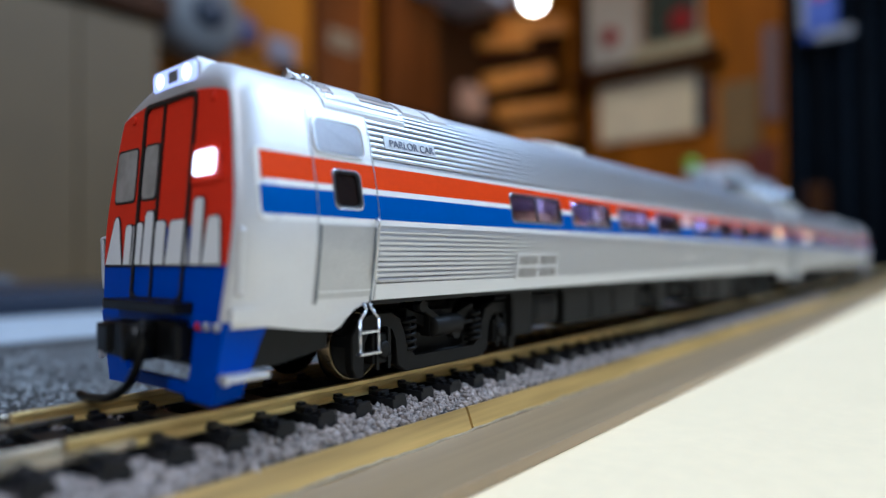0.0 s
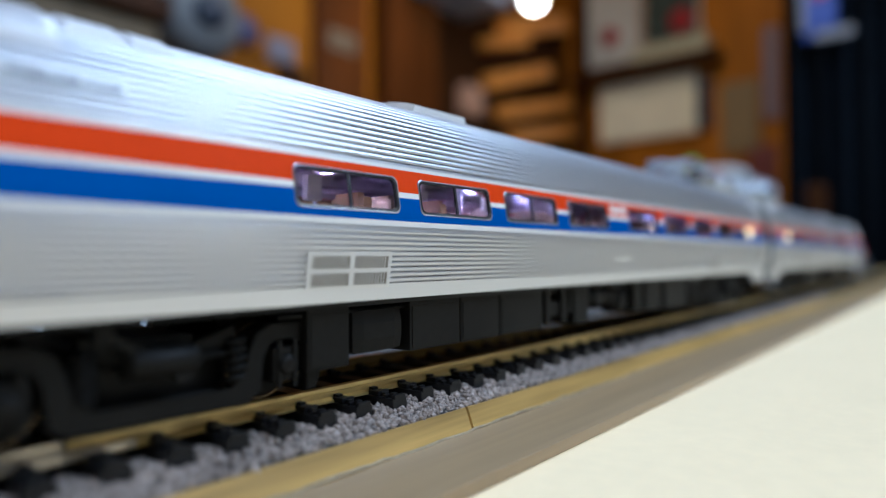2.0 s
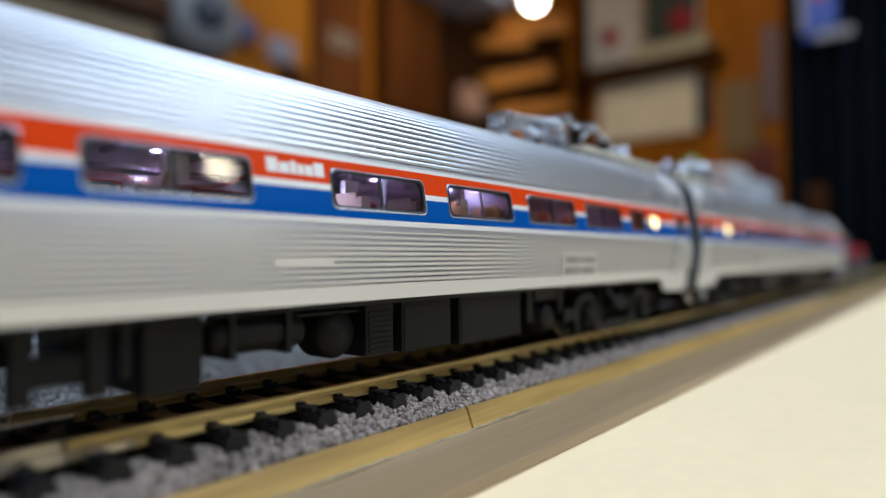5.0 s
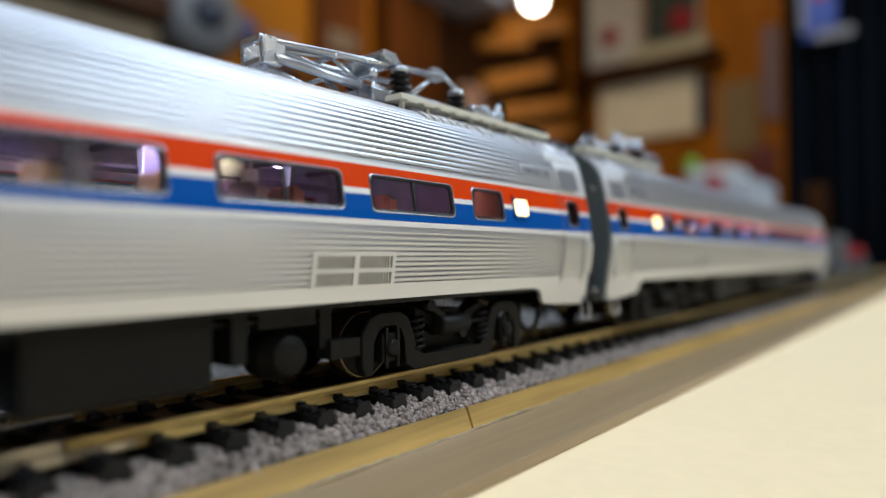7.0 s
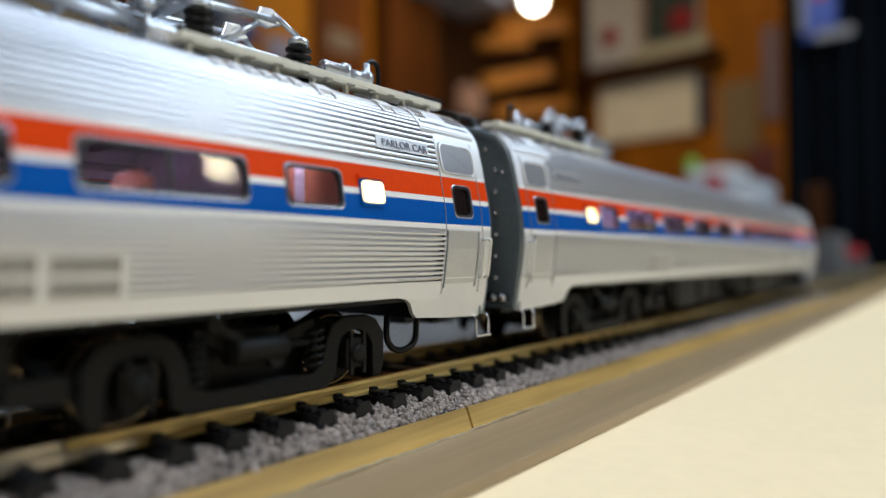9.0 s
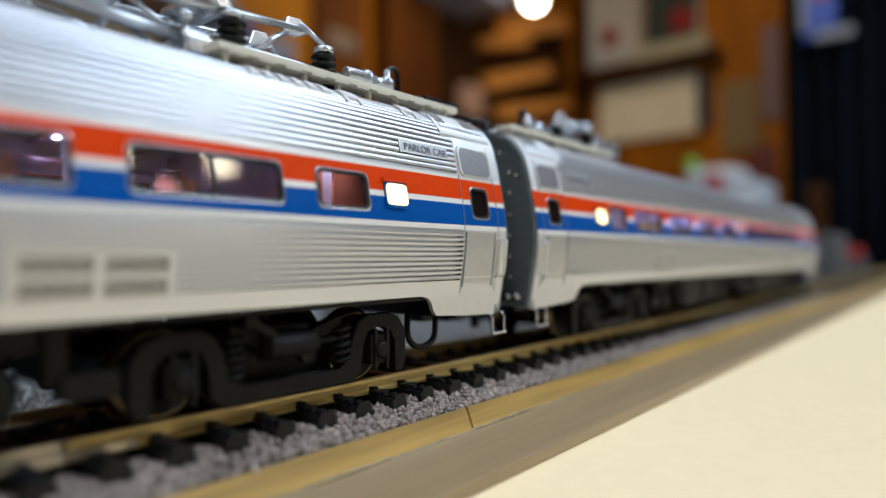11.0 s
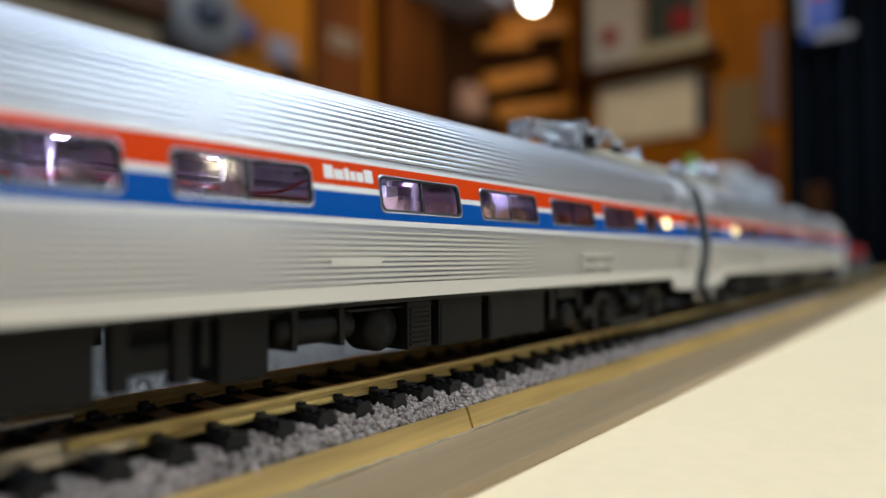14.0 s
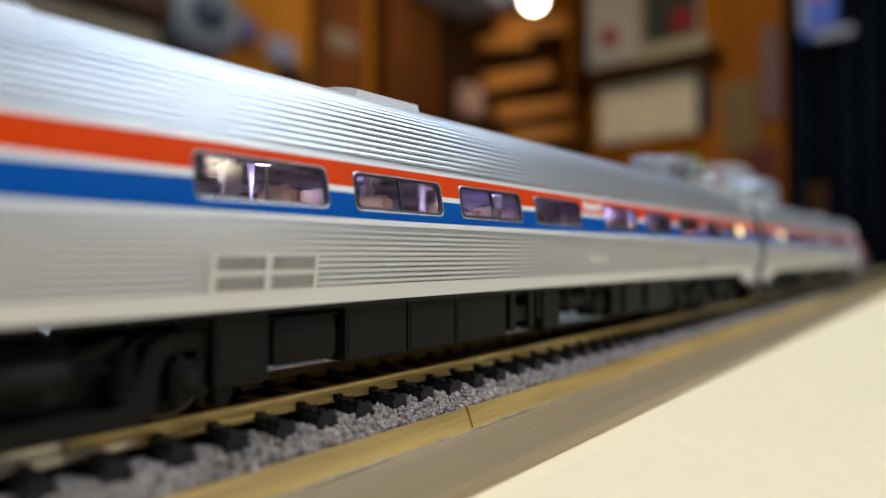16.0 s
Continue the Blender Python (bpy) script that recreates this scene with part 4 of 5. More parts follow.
def pantograph(car):
    frame = bmesh.new()
    for s in (-1, 1):
        box(frame, 233.0, 262.0, *sorted((s * 3.9, s * 4.9)), 45.4, 47.2, 0.2)
    for x in (237.0, 249.0, 261.0):
        tube(frame, [(x, -5.6, 46.2), (x, 5.6, 46.2)], 0.5)
    box(frame, 232.6, 238.4, -5.2, 5.2, 44.4, 46.6, 0.25)
    pan = part("pantograph", frame, PANMETAL, car, "folded grey metal pantograph")
    arms = bmesh.new()
    for s in (-1, 1):
        tube(arms, [(216.0, s * 2.6, 47.7), (233.0, s * 4.6, 46.0)], 0.75)
    tube(arms, [(224, -3.3, 46.1), (224, 3.3, 46.1)], 0.4)
    part("lower_arm", arms, PANMETAL, pan)
    arms = bmesh.new()
    for s in (-1, 1):
        tube(arms, [(216.2, s * 2.5, 50.0), (237.3, s * 4.4, 51.2), (250.9, s * 4.6, 52.1)], 0.55)
        tube(arms, [(217.4, s * 2.0, 49.2), (226.4, s * 2.9, 50.0)], 0.36)
        tube(arms, [(226.4, s * 2.9, 50.0), (232.6, s * 3.1, 46.8)], 0.36)
        tube(arms, [(217.4, s * 2.0, 49.2), (224.6, s * 1.0, 48.8), (232.0, -s * 2.4, 46.8)], 0.42)
    for x, z in ((226.4, 50.2), (237.3, 51.0)):
        tube(arms, [(x, -4.4, z), (x, 4.4, z)], 0.4)
    part("upper_arm", arms, PANMETAL, pan)
    knuckle = bmesh.new()
    for s in (-1, 1):
        prism(knuckle, [(213.6, 46.4), (213.4, 50.1), (214.0, 50.6), (217.4, 50.5), (217.6, 47.0), (216.6, 46.4)], *sorted((s * 2.0, s * 2.9)), 0.15)
        rod(knuckle, (216.0, s * 2.8, 47.9), (216.0, s * 3.3, 47.9), 0.5, 10)
    box(knuckle, 213.2, 214.0, -2.5, 2.5, 49.6, 50.6, 0.15)
    box(knuckle, 213.2, 214.0, -2.5, 2.5, 46.4, 47.2, 0.15)
    part("knuckle", knuckle, PANMETAL, pan)
    shoe = prism(bmesh.new(), [(234.6, 52.2), (235.0, 53.1), (237.8, 53.0), (239.3, 51.3), (237.4, 51.0)], -5.8, 5.8, 0.15)
    part("collector_head", shoe, PANMETAL, pan)
    # end brackets of the arms and the links that reach down to the rear insulators
    for s in (-1, 1):
        bm = prism(bmesh.new(), [(247.6, 51.2), (248.4, 53.4), (250.6, 53.6), (252.2, 51.8), (250.0, 50.8)], *sorted((s * 3.8, s * 4.8)), 0.15)
        tube(bm, [(250.6, s * 4.6, 53.0), (254.4, s * 5.4, 50.4)], 0.42)
        tube(bm, [(248.6, s * 4.3, 51.4), (243.0, s * 4.3, 47.2)], 0.5)
        part("end_bracket", bm, PANMETAL, pan)
    for s in (-1, 1):
        for x in (238.9, 254.2):
            low = 0.0 if x < 250 else 0.8
            prof = [(0.4, 42.6)]
            for k in range(5):
                z = 44.4 - low + k * 1.1
                prof += [(0.9, z), (1.9, z + 0.35), (1.9, z + 0.6), (0.9, z + 0.75)]
            prof += [(0.9, 50.0 - low), (0.3, 50.0 - low)]
            part("insulator", lathe(bmesh.new(), prof, (x, s * 5.6, 0), "z", 16), BLACK, pan)
            part("insulator_cap", lathe(bmesh.new(), [(1.3, 49.8), (1.6, 50.2), (1.4, 50.8), (0.1, 50.9)], (x, s * 5.6, -low), "z", 14), PANMETAL, pan)
        bm = lathe(bmesh.new(), [(0.2, 258.4), (1.2, 258.4), (1.2, 262.0), (1.6, 262.2), (1.6, 263.0), (1.0, 263.2), (1.0, 266.4), (1.5, 266.6), (1.5, 267.6), (0.7, 268.0), (0.1, 268.0)], (0, s * 5.8, 47.0), "x", 14)
        box(bm, 260.0, 261.0, s * 5.8 - 0.7, s * 5.8 + 0.7, 43.0, 46.4)
        box(bm, 265.4, 266.4, s * 5.8 - 0.7, s * 5.8 + 0.7, 43.0, 46.4)
        rod(bm, (267.4, s * 5.8, 46.0), (267.4, s * 5.8, 49.6), 0.6, 10)
        part("arrester", bm, PANMETAL, pan)
        part("lead_wire", tube(bmesh.new(), [(267.4, s * 5.8, 49.4), (268.6, s * 5.8, 50.2), (269.8, s * 5.8, 49.6), (270.0, s * 5.8, 46.6), (270.0, s * 5.8, 43.6)], 0.42), BLACK, pan)
        part("cable_clamp", box(bmesh.new(), 274.6, 277.0, s * 5.0 - 0.8, s * 5.0 + 0.8, 43.2, 46.4, 0.3), BLACK, pan)
    # black bus bar that reaches toward the next car
    bm = tube(bmesh.new(), [(270.0, 2.0, 45.8), (276.0, 2.0, 46.8), (288.6, 2.0, 46.6)], 0.45)
    for x in (277.6, 283.0):
        rod(bm, (x, 2.0, 43.6), (x, 2.0, 46.6), 0.8, 10)
    part("bus_bar", bm, BLACK, pan)
    bm = tube(bmesh.new(), [(232.5, -5.6, 43.0), (232.5, -5.6, 48.2)], 0.32)
    lathe(bm, [(0.1, 47.8), (0.85, 48.0), (0.9, 48.8), (0.4, 49.3), (0.05, 49.3)], (232.5, -5.6, 0), "z", 12)
    part("hook_post", bm, PANMETAL, pan)


def interior(car):
    """Lit saloon behind the windows: floor, ceiling with lamps, seats, curtains."""
    part("saloon_floor", box(bmesh.new(), 24, 270, -16, 16, 13.6, 14.2), SALOON, car)
    part("saloon_ceiling", box(bmesh.new(), 24, 270, -13.4, 13.4, 34.0, 34.6), SALOON, car)
    for s in (-1, 1):
        part("luggage_rack", box(bmesh.new(), 30, 240, *sorted((s * 9.8, s * 14.6)), 31.0, 31.5, 0.1), SALOONDARK, car)
    # lining behind the painted shell, with pillars between the windows
    edges = [(24.0, DOUBLES[0][0] - 0.5)] + [(a[1] + 0.5, b[0] - 0.5) for a, b in zip(DOUBLES, DOUBLES[1:])] + [(DOUBLES[-1][1] + 0.5, SINGLE[0] - 0.5), (SINGLE[1] + 0.5, 270.0)]
    for s in (-1, 1):
        for z0, z1 in ((14.2, 24.4), (30.0, 34.0)):
            part("wall_lining", sheet(24, 270, z0, z1, -0.9, 0.2, s), SALOON, car)
        for x0, x1 in edges:
            part("pillar_lining", sheet(x0, x1, 24.4, 30.0, -0.9, 0.2, s), SALOON, car)
    seat = bmesh.new()
    box(seat, -3.4, 3.4, -3.6, 3.6, 17.5, 19.2, 0.4)
    box(seat, 2.0, 3.8, -3.6, 3.6, 18.5, 27.2, 0.7)
    box(seat, 1.9, 3.2, -2.6, 2.6, 25.6, 27.8, 0.5)
    box(seat, -2.5, 2.5, -2.8, 2.8, 14.2, 17.6, 0.2)
    shades = [mesh_of(seat.copy(), k) for k in (SEATBEIGE, AMBER, SEATRED)]
    seat.free()
    rng = random.Random(4)
    x = 56.0
    while x < 236:
        for y in (-10.6, 10.6):
            place("seat", shades[(2 if rng.random() < 0.6 else 1) if x > 205 else (1 if rng.random() < 0.25 else 0)], car, "", at(x, y, 0, 0, 0, 180 if rng.random() < 0.3 else 0))
        x += 11.3
    for x0, mat in ((46.0, SALOON), (262.0, SALOON), (240.6, SALOON)):
        part("partition", box(bmesh.new(), x0, x0 + 0.8, -15.5, 15.5, 14.2, 34.0), mat, car)
    led = mesh_of(box(bmesh.new(), -0.7, 0.7, -0.7, 0.7, 33.6, 33.95), LED)
    for k in range(9):
        for y in (-6.2, 5.0):
            place("ceiling_led", led, car, "", at(52 + 20.5 * k + (6 if y > 0 else 0), y, 0))
    # weaker fill lamps added at the single window to brighten its hangings
    soft = mesh_of(box(bmesh.new(), -0.7, 0.7, -0.7, 0.7, 33.6, 33.95), LEDFILL)
    place("ceiling_led", soft, car, "", at(247, -14.4, 0)), place("ceiling_led", soft, car, "", at(247, 14.4, 0))
    # short dark collars added round the lamps to block their glare sideways
    collar = mesh_of(loops(bmesh.new(), [[(x, y, z) for x, y in rounded(-w, w, -w, w, 0.2, 2)] for w, z in ((0.95, 34.0), (0.95, 33.1), (0.85, 33.1), (0.85, 34.0))]), SALOONDARK)
    for ob in [q for q in car.children if q.name.startswith("ceiling_led")]:
        place("collar", collar, ob)
    # glowing rods added to imitate the upright streaks of light in the panes
    streak_rod = mesh_of(lathe(bmesh.new(), [(0.05, 26.2), (0.2, 26.4), (0.32, 29.5), (0.6, 33.0), (0.65, 33.6), (0.1, 33.6)], (0, 0, 0), "z", 10), STREAK)
    for k in range(9):
        place("light_guide", streak_rod, car, "glowing rod standing for a light streak in the window", at(58 + 20.5 * k, 8.2 if k % 2 else 3.0, 0))
    # pleated rust and grey hangings behind the single window
    for s in (-1, 1):
        for x0, x1, y, mat in ((242.2, 246.2, 12.6, SALOON), (246.0, 247.6, 13.4, SEATRED), (247.4, 250.0, 12.4, SALOON), (249.8, 261.0, 13.0, SEATRED)):
            part("window_curtain", box(bmesh.new(), x0, x1, *sorted((s * y, s * (y - 0.5))), 21.0, 33.0, 0.2), mat, car)
    # ribs of the saloon wall, small tables and their dark legs between the seats
    for k in range(8):
        x = 61.6 + 22.6 * k
        for s in (-1, 1):
            table = part("side_table", box(bmesh.new(), x - 2.0, x + 2.0, *sorted((s * 9.4, s * 15.6)), 22.6, 23.1, 0.15), SALOONDARK, car)
            part("leg", box(bmesh.new(), x - 0.4, x + 0.4, *sorted((s * 10.2, s * 11.0)), 14.2, 22.6), SALOONDARK, table)
    for k in range(16):
        part("ceiling_rib", box(bmesh.new(), 50.0 + 12.2 * k, 50.8 + 12.2 * k, -12.6, 12.6, 33.2, 34.0, 0.1), SALOONDARK, car)
    # pale fixtures that catch the lamps, and a red wire along the ceiling
    for x, y, z0, z1, w in ((103.6, -11.0, 27.0, 30.6, 3.2), (134.8, -10.0, 26.6, 30.4, 3.0), (162.0, -9.0, 26.2, 29.8, 2.6), (186.5, -11.0, 25.4, 28.6, 2.2), (208.0, -8.0, 26.0, 30.0, 2.0), (64.0, -9.5, 26.4, 30.0, 2.6), (88.0, -8.5, 25.0, 29.6, 2.0)):
        fixture = part("ceiling_fixture", box(bmesh.new(), x - w / 2, x + w / 2, y - 0.6, y + 0.6, z0, z1, 0.3), WHITE, car, "pale fixture under the saloon ceiling")
        part("stem", box(bmesh.new(), x - 0.3, x + 0.3, y - 0.3, y + 0.3, z1, 34.0), SALOON, fixture)
    part("red_wire", tube(bmesh.new(), [(96.0, -10.0, 31.4), (101.0, -11.6, 29.8), (106.0, -11.8, 27.4), (112.0, -11.0, 26.6), (124.0, -10.4, 27.2), (137.0, -11.2, 26.6), (143.0, -11.0, 28.4), (150.0, -10.0, 31.6)], 0.22), TAILRED, car, "thin red wire inside the saloon")
    part("aisle_screen", box(bmesh.new(), 150.0, 150.6, -15.5, -4.0, 14.2, 34.0, 0.1), SALOONDARK, car)
    part("aisle_screen", box(bmesh.new(), 196.0, 196.6, -15.5, -4.0, 14.2, 34.0, 0.1), SALOONDARK, car)


def build_car():
    car = empty("railcar")
    skin(car)
    part("nose_shell", nose(bmesh.new()), [SMOOTH, WHITE, BLUE, RED, FRONTRED, FRONTBLUE], car, "silver nose with red and blue raked face")
    windows(car)
    bogies(car)
    underfloor(car)
    side_fittings(car)
    nose_fittings(car)
    end_fittings(car)
    roof_fittings(car)
    interior(car)
    return car


car = build_car()
tagged(car, "silver model railcar with red, white and blue stripes, on the track", "model train", "coupled model railcars")


# ---- the table and the track ----
SHELF_TOP, TABLE_TOP = -8.2, -10.0
WOOD = material("pale_softwood_edge", (0.6, 0.385, 0.115), 0.32, 0.0, 0.4, 420, 0.9, 500, 0.55, stretch=(0.05, 1, 1))
SHELF = material("grey_brown_laminate", (0.33, 0.232, 0.125), 0.33, 0.0, 0.1, 500, 0.05, 3000, 0.12, stretch=(0.04, 1, 1))
BEIGE = material("cream_table_laminate", (0.98, 0.79, 0.49), 0.45, 0.0, 0.02, 300, 0.03, 3000, 0.04)
MAT = material("grey_ballast_mat", (0.035, 0.039, 0.041), 0.55, 0.0, 0.75, 800, 1.0, 800, 0.3, depth=0.0008)
STONE = material("grey_ballast_stone", (0.33, 0.275, 0.24), 0.5, 0.0, 0.2, 900, 0.2, 3000, 0.3)
# bed colour holds the shade between the rails and under the train
BED = material("shade_darkened_bed", (0.03, 0.029, 0.028), 0.85, 0.0, 0.3, 900, 0.4, 2500, 0.3)
GLUE = material("dried_glue_line", (0.4, 0.31, 0.17), 0.4, 0.0, 0.2, 900, 0.4, 1800, 0.3)
PANEL = material("orange_brown_wood_panel", (0.4, 0.138, 0.005), 0.5, 0.0, 0.3, 9, 0.1, 60, 0.55, stretch=(1, 1, 0.15), shine=0.1)
BOUNCEWALL = material("pale_bounce_wall", (0.45, 0.45, 0.47), 0.7, 0.0, 0.05, 20, 0.05, 80, 0.1)
CEIL = material("aged_ceiling_paint", (0.4, 0.36, 0.3), 0.8, 0.0, 0.04, 10, 0.0, 80, 0.08)


def slab(name, b, mat, label, category, bevel=0.0, kind="structure"):
    return tagged(part(name, box(bmesh.new(), *b, bevel), mat), label, category, kind=kind)


slab("table_top", (-450, 1500, -420, 880, -40, TABLE_TOP), BEIGE, "cream laminate table top under the model railway", "table")
slab("shelf_board", (-900, 1400, -34.0, 152, TABLE_TOP, SHELF_TOP), SHELF, "grey-brown laminate shelf board below the track", "board", 0.3)
slab("ballast_mat", (-900, 1400, 20.5, 150, SHELF_TOP, SHELF_TOP + 1.0), MAT, "grey speckled ballast mat beside the track", "mat")
slab("ballast_mat", (200, 1400, 152.5, 870, TABLE_TOP, SHELF_TOP + 1.0), MAT, "grey speckled ballast mat on the table behind", "mat")
# softwood bed of the track, in two lengths that meet in a dark joint
for x0, x1 in ((-900, 77.2), (77.75, 1400)):
    bm = bmesh.new()
    prof = [(-20.4, SHELF_TOP), (-19.1, -4.95), (19.1, -4.95), (20.4, SHELF_TOP)]
    loops(bm, [[(x, y, z) for y, z in prof] for x in (x0, x1)], True)
    bm.faces.new([bm.verts.new((x0, y, z)) for y, z in prof])
    tagged(part("bed_strip", bm, WOOD), "pale softwood strip under the ballast", "wood strip")
bm = bmesh.new()
rng = random.Random(7)
pts = [(-300 + 2 * k, -20.5 + rng.uniform(-0.25, 0.2), SHELF_TOP + rng.uniform(-0.1, 0.22)) for k in range(600)]
tube(bm, pts, 0.3, 6)
tagged(part("glue_bead", bm, GLUE), "pale dried glue along the wooden strip", "glue", kind="structure")
bm = bmesh.new()
prof = [(-18.9, -4.94), (-15.0, -3.75), (15.0, -3.75), (18.9, -4.94)]
loops(bm, [[(x, y, z) for y, z in prof] for x in (-900, 1400)], True)
tagged(part("track_bed", bm, BED), "bed under the ballast stones, darkened for the shade between the rails", "track", kind="structure")

track = empty("track")
tagged(track, "brass-coloured model rails on black sleepers in grey ballast", "track")
for sgn in (-1, 1):
    c = sgn * 8.7
    prof = [(-1.15, -2.1), (-1.15, -1.8), (-0.28, -1.5), (-0.28, -0.85), (-0.52, -0.62), (-0.52, -0.1), (-0.4, 0.0), (0.4, 0.0), (0.52, -0.1), (0.52, -0.62),
            (0.28, -0.85), (0.28, -1.5), (1.15, -1.8), (1.15, -2.1)]
    for x0, x1 in ((-900, 24.0), (24.45, 1400)):
        bm = bmesh.new()
        loops(bm, [[(x, c + y, z) for y, z in prof] for x in (x0, x1)], True)
        bm.faces.new([bm.verts.new((x0, c + y, z)) for y, z in prof])
        part("rail", bm, RAILMETAL if x0 > 0 else STEELRAIL, track)
    bm = bmesh.new()
    for k in (-1, 1):
        box(bm, 15.5, 31.0, *sorted((c + k * 0.35, c + k * 1.4)), -2.0, -1.1, 0.15)
    part("rail_joiner", bm, STEELRAIL, track, "bright metal rail joiner")

rng = random.Random(11)
bm = bmesh.new()
box(bm, -1.45, 1.45, -15.3, 15.3, -3.9, -2.1, 0.2)
for c in (-8.7, 8.7):
    for k in (-1, 1):
        box(bm, -1.0, 1.0, *sorted((c + k * 0.9, c + k * 2.6)), -2.3, -1.45, 0.3)
        box(bm, -0.55, 0.55, *sorted((c + k * 0.55, c + k * 1.5)), -2.0, -1.1, 0.2)
    e = math.copysign(1, c)
    for q in range(5):
        yy = c + e * (2.6 + 0.85 * q)
        box(bm, -1.2 + 0.5 * (q % 2), 0.3 + 0.8 * ((q + 1) % 2), *sorted((yy, yy + e * 0.7)), -2.3, -1.35 - 0.17 * (q % 3), 0.2)
tie = mesh_of(bm, TIE)
for k in range(-22, 130):
    place("sleeper", tie, track, "", at(26.9 + 6.57 * k, rng.uniform(-0.2, 0.2), 0, 0, 0, rng.uniform(-0.8, 0.8)))


def ballast():
    """Thousands of crushed stones on the shoulder and between the sleepers, as one mesh."""
    rng = np.random.default_rng(3)
    base = bmesh.new()
    bmesh.ops.create_icosphere(base, subdivisions=1, radius=1.0)
    bv = np.array([v.co[:] for v in base.verts])
    bf = np.array([[v.index for v in f.verts] for f in base.faces])
    base.free()
    places = []

    def scatter(x0, x1, y0, y1, n, lift):
        for _ in range(n):
            x, y = rng.uniform(x0, x1), rng.uniform(y0, y1)
            k = (x - 26.9) / 6.57
            on_tie = abs(k - round(k)) * 6.57 < 1.75 and abs(y) < 15.4
            if on_tie or 7.3 < abs(y) < 10.1:
                continue
            z = -3.45 if abs(y) < 14.6 else -3.45 - (abs(y) - 14.6) * 0.36
            places.append((x, y, z + rng.uniform(-0.25, lift)))
    scatter(-30, 130, -18.7, -10.4, 7000, 0.3)
    scatter(130, 420, -18.7, -10.4, 7500, 0.3)
    scatter(-60, 70, -7.4, 7.4, 260, 0.0)
    scatter(-60, 120, 9.9, 19.0, 1800, 0.3)
    scatter(120, 420, 9.9, 19.0, 1500, 0.3)
    n = len(places)
    p = np.array(places)
    size = rng.uniform(0.36, 0.56, (n, 1, 1))
    v = bv[None] * (1 + rng.uniform(-0.16, 0.16, (n, len(bv), 1))) * size * rng.uniform(0.75, 1.15, (n, 1, 3)) + p[:, None, :]
    f = bf[None] + (np.arange(n) * len(bv))[:, None, None]
    me = bpy.data.meshes.new("ballast_stones")
    me.from_pydata((v.reshape(-1, 3) * MM).tolist(), [], f.reshape(-1, 3).tolist())
    me.materials.append(STONES)
    return tagged(new("ballast_stones", me), "loose grey crushed ballast stones", "gravel", kind="stuff")


def mat_grains():
    """Coarse glossy grains of the mat, as one mesh."""
    rng = np.random.default_rng(8)
    base = bmesh.new()
    bmesh.ops.create_icosphere(base, subdivisions=1, radius=1.0)
    bv = np.array([v.co[:] for v in base.verts])
    bf = np.array([[v.index for v in f.verts] for f in base.faces])
    base.free()
    n = 15000
    p = np.stack([rng.uniform(-40, 260, n), 21 + 110 * rng.uniform(0, 1, n) ** 1.5, np.full(n, SHELF_TOP + 1.05)], 1)
    v = bv[None] * rng.uniform(0.3, 0.55, (n, 1, 1)) * rng.uniform(0.7, 1.2, (n, 1, 3)) * (1 + rng.uniform(-0.2, 0.2, (n, len(bv), 1))) + p[:, None, :]
    f = bf[None] + (np.arange(n) * len(bv))[:, None, None]
    me = bpy.data.meshes.new("mat_grains")
    me.from_pydata((v.reshape(-1, 3) * MM).tolist(), [], f.reshape(-1, 3).tolist())
    me.materials.append(material("glossy_grey_grain", (0.24, 0.255, 0.26), 0.12, 0.0, 0.4, 900))
    return tagged(new("mat_grains", me), "coarse glossy grey grains of the ballast mat", "gravel", kind="stuff")


mat_grains()
STONES = STONE.copy()
STONES.name = "grey_ballast_pieces"
nt = STONES.node_tree
geo, hsv = nt.nodes.new("ShaderNodeNewGeometry"), nt.nodes.new("ShaderNodeMapRange")
hsv.inputs["To Min"].default_value, hsv.inputs["To Max"].default_value = 0.55, 1.4
nt.links.new(geo.outputs["Random Per Island"], hsv.inputs["Value"])
mul = nt.nodes.new("ShaderNodeMix")
mul.data_type, mul.blend_type = "RGBA", "MULTIPLY"
mul.inputs["Factor"].default_value = 1
bs = nt.nodes["Principled BSDF"]
nt.links.new(bs.inputs["Base Color"].links[0].from_socket, mul.inputs["A"])
nt.links.new(hsv.outputs["Result"], mul.inputs["B"])
nt.links.new(mul.outputs["Result"], bs.inputs["Base Color"])
ballast()

# ---- beyond the mat: two white edge strips and a dark blue case on the table ----
PALE = material("pale_blue_white_plastic", (0.5, 0.56, 0.62), 0.4, 0.0, 0.05, 60)
NAVY = material("dark_blue_case", (0.01, 0.018, 0.04), 0.4, 0.0, 0.1, 30)
slab("edge_strip", (-700, 195, 160, 190, -9.4, -6.6), PALE, "pale plastic strip along the table", "strip", 1.0, "")
slab("edge_strip", (-700, 195, 208, 256, -9.4, -6.8), PALE, "pale plastic strip along the table", "strip", 1.0, "")
slab("dark_trough", (-700, 198, 152.5, 259, TABLE_TOP, -9.4), NAVY, "dark blue trough under the pale strips", "trough", 0.2, "")
slab("storage_case", (-300, 158, 262, 520, TABLE_TOP, 4.0), NAVY, "dark blue flat case on the table", "case", 4.0, "")
slab("case_lid", (-300, 175, 540, 800, TABLE_TOP, 6.5), material("grey_blue_lid", (0.12, 0.14, 0.18), 0.5), "grey-blue flat box on the table", "box", 4.0, "")

